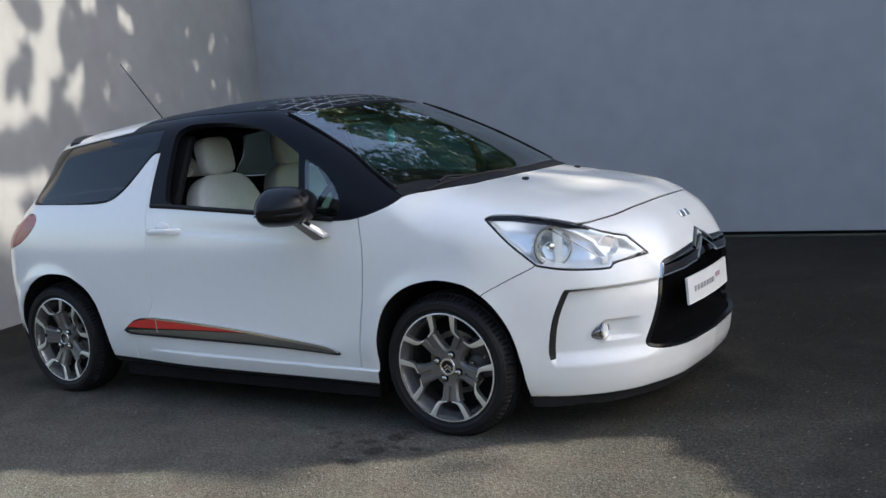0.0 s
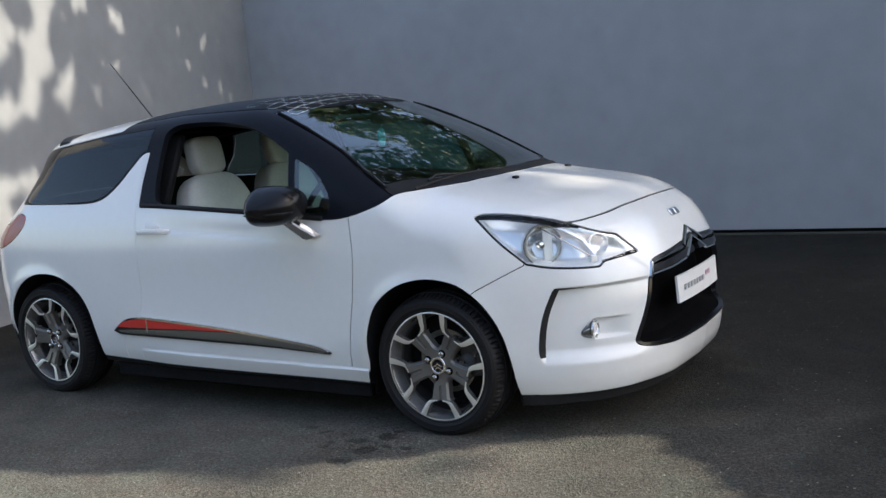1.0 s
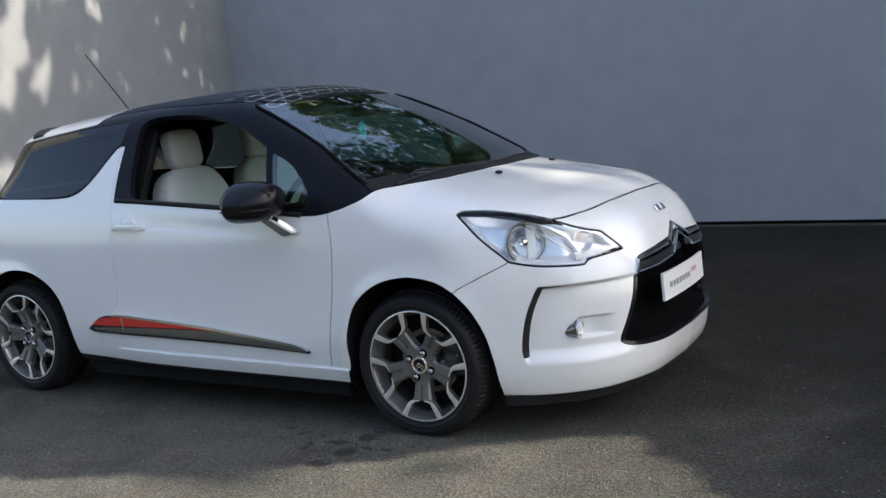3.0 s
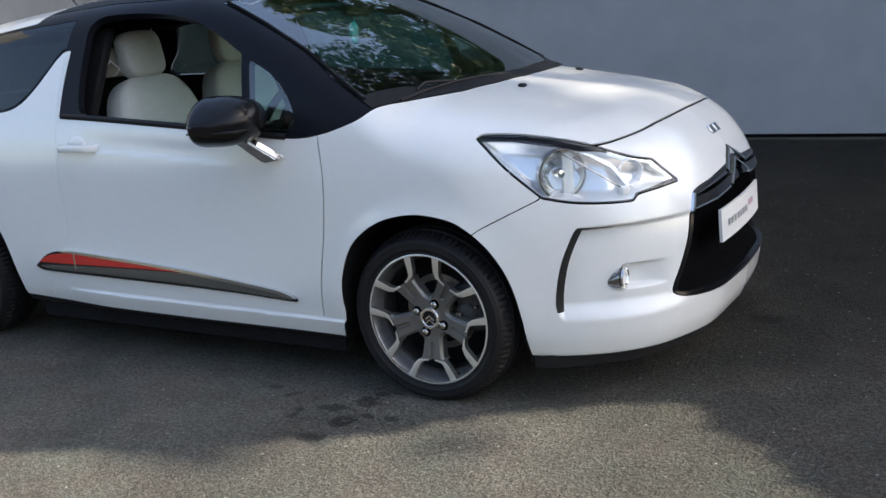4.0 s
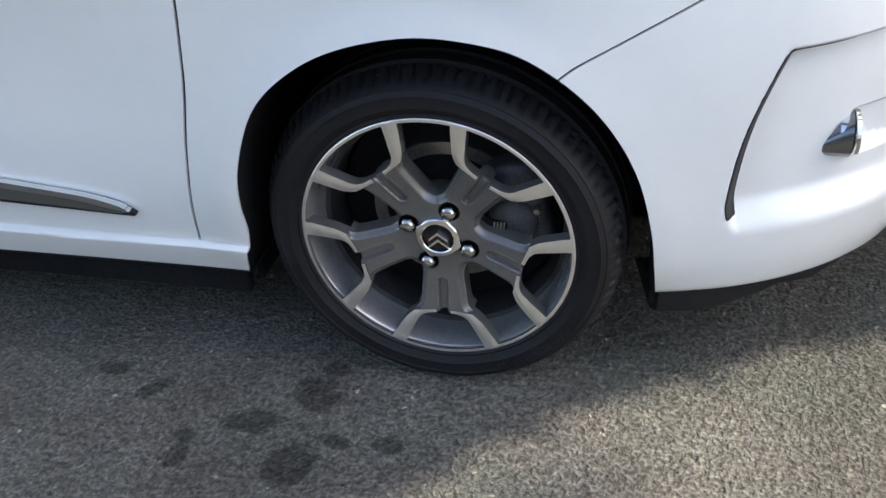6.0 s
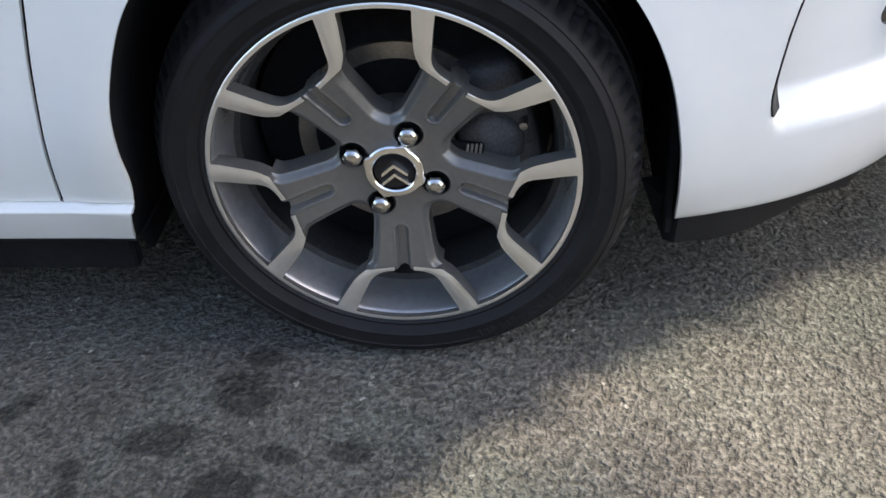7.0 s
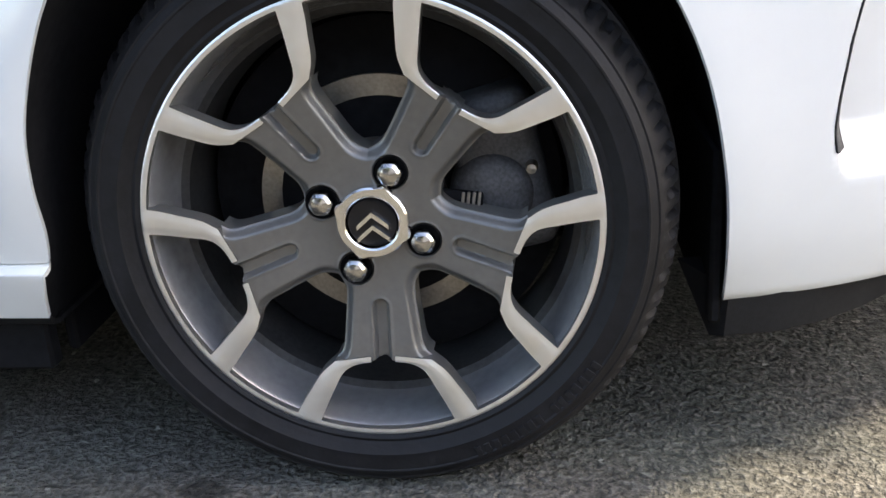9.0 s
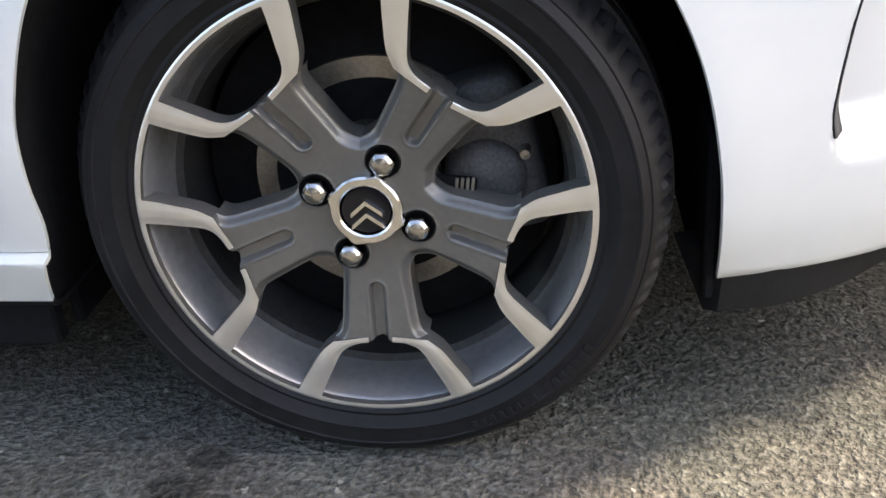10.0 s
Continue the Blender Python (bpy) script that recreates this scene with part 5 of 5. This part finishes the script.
# ---- ground ----
def asphalt():
    m = material("asphalt", (0.15, 0.138, 0.118), 0.9, spec=0.08)
    t = m.node_tree
    b = t.nodes["Principled BSDF"]
    N, L = t.nodes.new, t.links.new
    co = N("ShaderNodeTexCoord").outputs["Object"]

    def noise_tex(scale, detail=4):
        n = N("ShaderNodeTexNoise")
        n.inputs["Scale"].default_value, n.inputs["Detail"].default_value = scale, detail
        L(co, n.inputs["Vector"])
        return n.outputs["Fac"]

    def remap(a, lo, hi, out0, out1):
        r = N("ShaderNodeMapRange")
        for k, v in zip((1, 2, 3, 4), (lo, hi, out0, out1)):
            r.inputs[k].default_value = v
        L(a, r.inputs[0])
        return r.outputs[0]

    def calc(op, a, c):
        q = N("ShaderNodeMath")
        q.operation = op
        for k, v in ((0, a), (1, c)):
            if isinstance(v, (int, float)):
                q.inputs[k].default_value = v
            else:
                L(v, q.inputs[k])
        return q.outputs[0]

    warp = N("ShaderNodeVectorMath")
    warp.operation = "ADD"
    wn_ = N("ShaderNodeTexNoise")
    wn_.inputs["Scale"].default_value = 90
    L(co, wn_.inputs["Vector"])
    sc = N("ShaderNodeVectorMath")
    sc.operation = "SCALE"
    sc.inputs["Scale"].default_value = 0.008
    L(wn_.outputs["Color"], sc.inputs[0])
    L(co, warp.inputs[0])
    L(sc.outputs[0], warp.inputs[1])
    vor = N("ShaderNodeTexVoronoi")
    vor.feature, vor.inputs["Scale"].default_value = "F1", 150
    L(warp.outputs[0], vor.inputs["Vector"])
    gap = N("ShaderNodeTexVoronoi")
    gap.feature, gap.inputs["Scale"].default_value = "DISTANCE_TO_EDGE", 150
    L(warp.outputs[0], gap.inputs["Vector"])
    sep = N("ShaderNodeSeparateColor")
    L(vor.outputs["Color"], sep.inputs[0])
    chip = remap(sep.outputs[0], 0.0, 1.0, 0.80, 1.22)
    crack = remap(gap.outputs["Distance"], 0.0, 0.30, 0.84, 1.0)
    relief = remap(noise_tex(130.0, 3), 0.36, 0.60, 0.58, 1.20)
    grit = remap(relief, 0.58, 1.20, 0.68, 1.14)
    big = remap(noise_tex(0.9), 0.35, 0.65, 0.82, 1.15)
    mid = remap(noise_tex(7.0), 0.3, 0.7, 0.85, 1.15)
    clod = remap(noise_tex(58.0, 3), 0.38, 0.62, 0.82, 1.17)
    # light put into the colour: paler by the front wheel, darker towards the wall
    lit_map = N("ShaderNodeMapping")
    lit_map.vector_type = "TEXTURE"
    lit_map.inputs["Location"].default_value = (-1.0, -1.75, 0)
    lit_map.inputs["Rotation"].default_value = (0, 0, radians(12))
    lit_map.inputs["Scale"].default_value = (2.3, 1.8, 1)
    L(co, lit_map.inputs["Vector"])
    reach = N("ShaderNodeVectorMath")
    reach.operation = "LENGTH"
    L(lit_map.outputs[0], reach.inputs[0])
    painted_light = remap(calc("ADD", reach.outputs["Value"], remap(noise_tex(1.7, 5), 0.3, 0.7, -0.22, 0.22)), 0.50, 1.50, 1.34, 0.38)
    val = calc("MULTIPLY", calc("MULTIPLY", calc("MULTIPLY", chip, crack), grit), calc("MULTIPLY", calc("MULTIPLY", calc("MULTIPLY", big, mid), clod), painted_light))
    spark = calc("GREATER_THAN", sep.outputs[1], 0.9983)
    val = calc("ADD", val, calc("MULTIPLY", spark, 1.6))
    # oil drips: x, y, half sizes, turn
    stains = [(-0.31, -0.981, 0.056, 0.027, 10), (-0.221, -0.896, 0.050, 0.042, 120), (-0.211, -1.065, 0.050, 0.046, 40), (-0.626, -0.889, 0.035, 0.018, 0), (-0.416, -1.03, 0.02, 0.016, 0), (-0.528, -0.929, 0.04, 0.018, 50),
              (-0.205, -0.826, 0.026, 0.02, 0), (-0.06, -0.999, 0.030, 0.02, 0), (-0.15, -1.002, 0.035, 0.015, 170), (-0.41, -1.075, 0.02, 0.035, 0), (0.873, 0.311, 0.07, 0.06, 0), (1.30, 0.9, 0.06, 0.05, 0), (-0.245, -1.20, 0.06, 0.03, 10)]
    edge_n = remap(noise_tex(28.0, 2), 0.3, 0.7, -0.18, 0.18)
    dark = None
    for x, y, rx, ry, a in stains:
        mp = N("ShaderNodeMapping")
        mp.vector_type = "TEXTURE"
        mp.inputs["Location"].default_value = (x, y, 0)
        mp.inputs["Rotation"].default_value = (0, 0, radians(a))
        mp.inputs["Scale"].default_value = (rx, ry, 1)
        L(co, mp.inputs["Vector"])
        ln = N("ShaderNodeVectorMath")
        ln.operation = "LENGTH"
        L(mp.outputs[0], ln.inputs[0])
        d = remap(calc("ADD", ln.outputs["Value"], edge_n), 0.78, 1.10, 0.50, 1.0)
        dark = d if dark is None else calc("MULTIPLY", dark, d)
    val = calc("MULTIPLY", val, dark)
    mix = N("ShaderNodeVectorMath")
    mix.operation = "SCALE"
    tint = N("ShaderNodeMix")
    tint.data_type = "RGBA"
    tint.inputs[6].default_value, tint.inputs[7].default_value = (0.105, 0.098, 0.085, 1), (0.088, 0.090, 0.077, 1)
    L(remap(noise_tex(3.5), 0.4, 0.65, 0.0, 1.0), tint.inputs[0])
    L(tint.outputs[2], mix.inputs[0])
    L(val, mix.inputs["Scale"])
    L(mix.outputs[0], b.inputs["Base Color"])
    L(remap(dark, 0.50, 1.0, 0.6, 0.9), b.inputs["Roughness"])
    bp = N("ShaderNodeBump")
    bp.inputs["Strength"].default_value, bp.inputs["Distance"].default_value = 1.0, 0.008
    L(calc("ADD", calc("ADD", calc("MULTIPLY", relief, 0.6), calc("MULTIPLY", sep.outputs[2], 0.35)), calc("MULTIPLY", clod, 0.9)), bp.inputs["Height"])
    L(bp.outputs[0], b.inputs["Normal"])
    return m


WALLM = material("grey_render", (0.345, 0.36, 0.378), 0.80, noise_scale=0.5, noise_amount=0.07, bump=0.05, bump_scale=60)
MOSS = material("mossy_edge", (0.06, 0.058, 0.045), 0.9, noise_scale=6, noise_amount=0.4, bump=0.6, bump_scale=90)
bm = bmesh.new()
bmesh.ops.create_grid(bm, x_segments=40, y_segments=40, size=300)
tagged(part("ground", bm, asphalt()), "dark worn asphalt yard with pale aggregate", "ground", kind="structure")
tagged(part("wall_north", box(-6.2, 16, 4.60, 4.9, 0.045, 3.1), WALLM), "smooth grey-blue painted wall", "wall", kind="structure")
tagged(part("baseboard", box(-6, 16, 4.57, 4.66, -0.1, 0.014, 0.006, 1), MOSS), "mossy dirt strip along the foot of the wall", "kerb", kind="structure")
# black box puts the shadow line under the wall into the colour
tagged(part("trim", box(-6, 16, 4.63, 4.8, -0.1, 0.045), LINER), "recessed gap under the wall with its shadow line coloured black", "wall", kind="structure")
# darker copy of the wall colour, with the side wall's shade put in
WALLSHADE = material("grey_render_shaded", (0.265, 0.275, 0.285), 0.80, noise_scale=0.5, noise_amount=0.09, bump=0.05, bump_scale=60)
bm = moved(box(-0.3, 0, -1.3, 4.75, -0.1, 3.1), pose(-5.75, 4.60, 0) @ pose(0, 0, 0, 0, 0, 14) @ pose(0, -4.60, 0))
tagged(part("wall_west", bm, WALLSHADE), "grey painted side wall with dappled sunlight", "wall", kind="structure")
# unseen wall, added to hold back the low sky behind the camera
tagged(part("sky_block_south", box(-9, 16, -12.3, -12.0, -0.1, 4.5), WALLM), "plain grey wall added out of view to block low sky", "wall", kind="structure")

# ---- trees that shade the yard ----
BARK = material("bark", (0.09, 0.07, 0.05), 0.9, noise_scale=12, noise_amount=0.4, bump=0.8, bump_scale=40)
LEAF = material("leaf", (0.12, 0.17, 0.07), 0.5, noise_scale=2, noise_amount=0.4)
LEAF.node_tree.nodes["Principled BSDF"].inputs["Transmission Weight"].default_value = 0.0
LIT = np.array([(-9, -1.9), (-4.5, -1.85), (-1.69, -1.79), (-1.08, -1.63), (-0.64, -1.45), (-0.29, -1.26), (0.0, -1.06), (0.22, -0.885), (0.42, -0.745), (0.58, -0.655), (0.76, -0.61), (0.92, -0.73), (1.06, -0.865), (1.22, -1.0), (1.7, -1.45), (2.4, -2.4), (2.6, -6), (-9, -6)])
rng = np.random.default_rng(7)


def crown(name, n, gx, gy, hh, keep, size):
    """Leaves whose shadows fall where keep() lets them: positions by shadow foot and height."""
    g = np.stack([rng.uniform(*gx, n), rng.uniform(*gy, n)], 1)
    h = rng.uniform(*hh, n)
    ok = keep(g[:, 0], g[:, 1])
    g, h = g[ok], h[ok]
    c = np.stack([g[:, 0] - SUN_SHIFT[0] * h, g[:, 1] - SUN_SHIFT[1] * h, h], 1)
    k = len(c)
    ax = rng.normal(size=(k, 3))
    ax /= np.linalg.norm(ax, axis=1, keepdims=True)
    bx = np.cross(ax, rng.normal(size=(k, 3)))
    bx /= np.linalg.norm(bx, axis=1, keepdims=True)
    s = rng.uniform(0.6, 1.2, k)[:, None] * size
    v = np.stack([c - ax * s, c + bx * s * 0.45, c + ax * s, c - bx * s * 0.45], 1).reshape(-1, 3)
    f = np.arange(4 * k).reshape(-1, 4)
    return v, f


def tree(name, label, foot, fork, v, f):
    t = tagged(new(name), label, "tree")
    part("trunk", tube([foot, tuple((a + b) / 2 + 0.1 for a, b in zip(foot, fork)), fork], 0.22, 12, 0.14), BARK, t)
    for i in range(9):
        tip = v[int(rng.integers(len(v)))]
        q = Vector(fork).lerp(Vector(tip), 0.5) + Vector((0, 0, 0.4))
        part("limb", tube([fork, tuple(q), tuple(tip)], 0.08, 8, 0.015), BARK, t)
    mesh_object("crown", v, f, LEAF, t, "green leaf crown", smooth=False)
    return t


def shade_edge(x, y):
    d = loop_distance(LIT, x, y)
    soft = np.where(x > 0.55, 0.10, 0.03)
    under_car = (np.abs(x + 0.6) < 0.8) & (y > -0.75)
    return (d > 0.02 + soft * rng.random(len(x)) ** 1.5) & (d < np.where(under_car, 0.55, 0.75))


def shade_yard(x, y):
    # the leaves are thinner over the bonnet
    thin = np.exp(-(((x + 0.78) / 0.72) ** 2 + ((y + 0.15) / 0.85) ** 2) ** 2)
    round_edge = np.array([noise.noise((a * 0.6, b * 0.6, 9.0)) for a, b in zip(x, y)])
    inside = ((x - 1.0) / 7.0) ** 2 + ((y - 1.2) / 4.3) ** 2 < 1 + 0.5 * round_edge
    full = inside & (loop_distance(LIT, x, y) > 0.45 + 0.1 * rng.random(len(x))) & (rng.random(len(x)) > 0.80 * thin)
    # a few twigs out in the sun
    for cx, cy, rx, ry in ((0.21, -1.11, 0.15, 0.06), (-0.45, -1.46, 0.22, 0.10)):
        full |= (((x - cx) / rx) ** 2 + ((y - cy) / ry) ** 2 < 1) & (rng.random(len(x)) < 0.12)
    return full


def shade_wall(x, y):
    clump = np.array([noise.noise((a * 0.9, b * 0.9, 3.0)) for a, b in zip(x, y)])
    fine = np.array([noise.noise((a * 2.7, b * 2.7, 5.0)) for a, b in zip(x, y)])
    return 0.7 * clump + 1.0 * fine + 0.60 * (y - 0.42) > 0.03


# unseen low crown, added and cut to shape the ground shadow's edge
v0, f0 = crown("crown", 60000, (-5.3, 4.0), (-3.2, 1.2), (4.2, 5.4), shade_edge, 0.10)
tree("tree", "unseen leafy tree added to cast the shadow edge on the yard", (7.8, 2.6, -0.1), (7.4, 2.3, 4.2), v0, f0)
v1, f1 = crown("crown", 42000, (-5.3, 8.5), (-3.6, 5.6), (13.0, 18.0), shade_yard, 0.18)
tree("tree", "tall leafy tree that shades the yard", (15.0, 3.4, -0.1), (14.8, 3.6, 9.0), v1, f1)
v2, f2 = crown("crown", 30000, (-10.0, -4.0), (-3.0, 5.0), (7.6, 9.2), shade_wall, 0.11)
tree("tree", "leafy tree whose shade dapples the side wall", (4.2, 6.6, -0.1), (4.0, 6.3, 6.4), v2, f2)


# trees behind the wall, seen in the windscreen; last two added unseen for window reflections
for k, (tx, ty, tz, rx, rz) in enumerate(((-6.5, 8.6, 6.3, 2.5, 3.0), (-2.6, 9.0, 6.0, 2.2, 2.7), (1.2, 8.6, 6.3, 2.3, 2.9), (-4.9, 9.8, 9.4, 1.9, 2.4), (-1.9, 9.9, 8.8, 1.7, 2.4), (-4.6, -10.2, 4.4, 1.7, 2.4), (-1.4, -10.4, 3.9, 1.5, 2.0))):
    n = 7500
    p = rng.normal(size=(n, 3))
    p /= np.linalg.norm(p, axis=1, keepdims=True)
    p *= (rng.random(n) ** 0.4)[:, None] * np.array([rx, rx, rz])
    lump = np.array([noise.noise(Vector(q) * 0.9) for q in p])
    p = p[lump > -0.02] + np.array([tx, ty, tz])
    m = len(p)
    ax = rng.normal(size=(m, 3))
    ax /= np.linalg.norm(ax, axis=1, keepdims=True)
    bx = np.cross(ax, rng.normal(size=(m, 3)))
    bx /= np.linalg.norm(bx, axis=1, keepdims=True)
    s = rng.uniform(0.09, 0.19, m)[:, None]
    v = np.stack([p - ax * s, p + bx * s * 0.5, p + ax * s, p - bx * s * 0.5], 1).reshape(-1, 3)
    tree("tree", "leafy tree standing behind the grey wall" if ty > 0 else "leafy tree added out of view for the side window reflections", (tx, ty, -0.1), (tx + 0.2, ty, tz - 2.0), v, np.arange(4 * m).reshape(-1, 4))
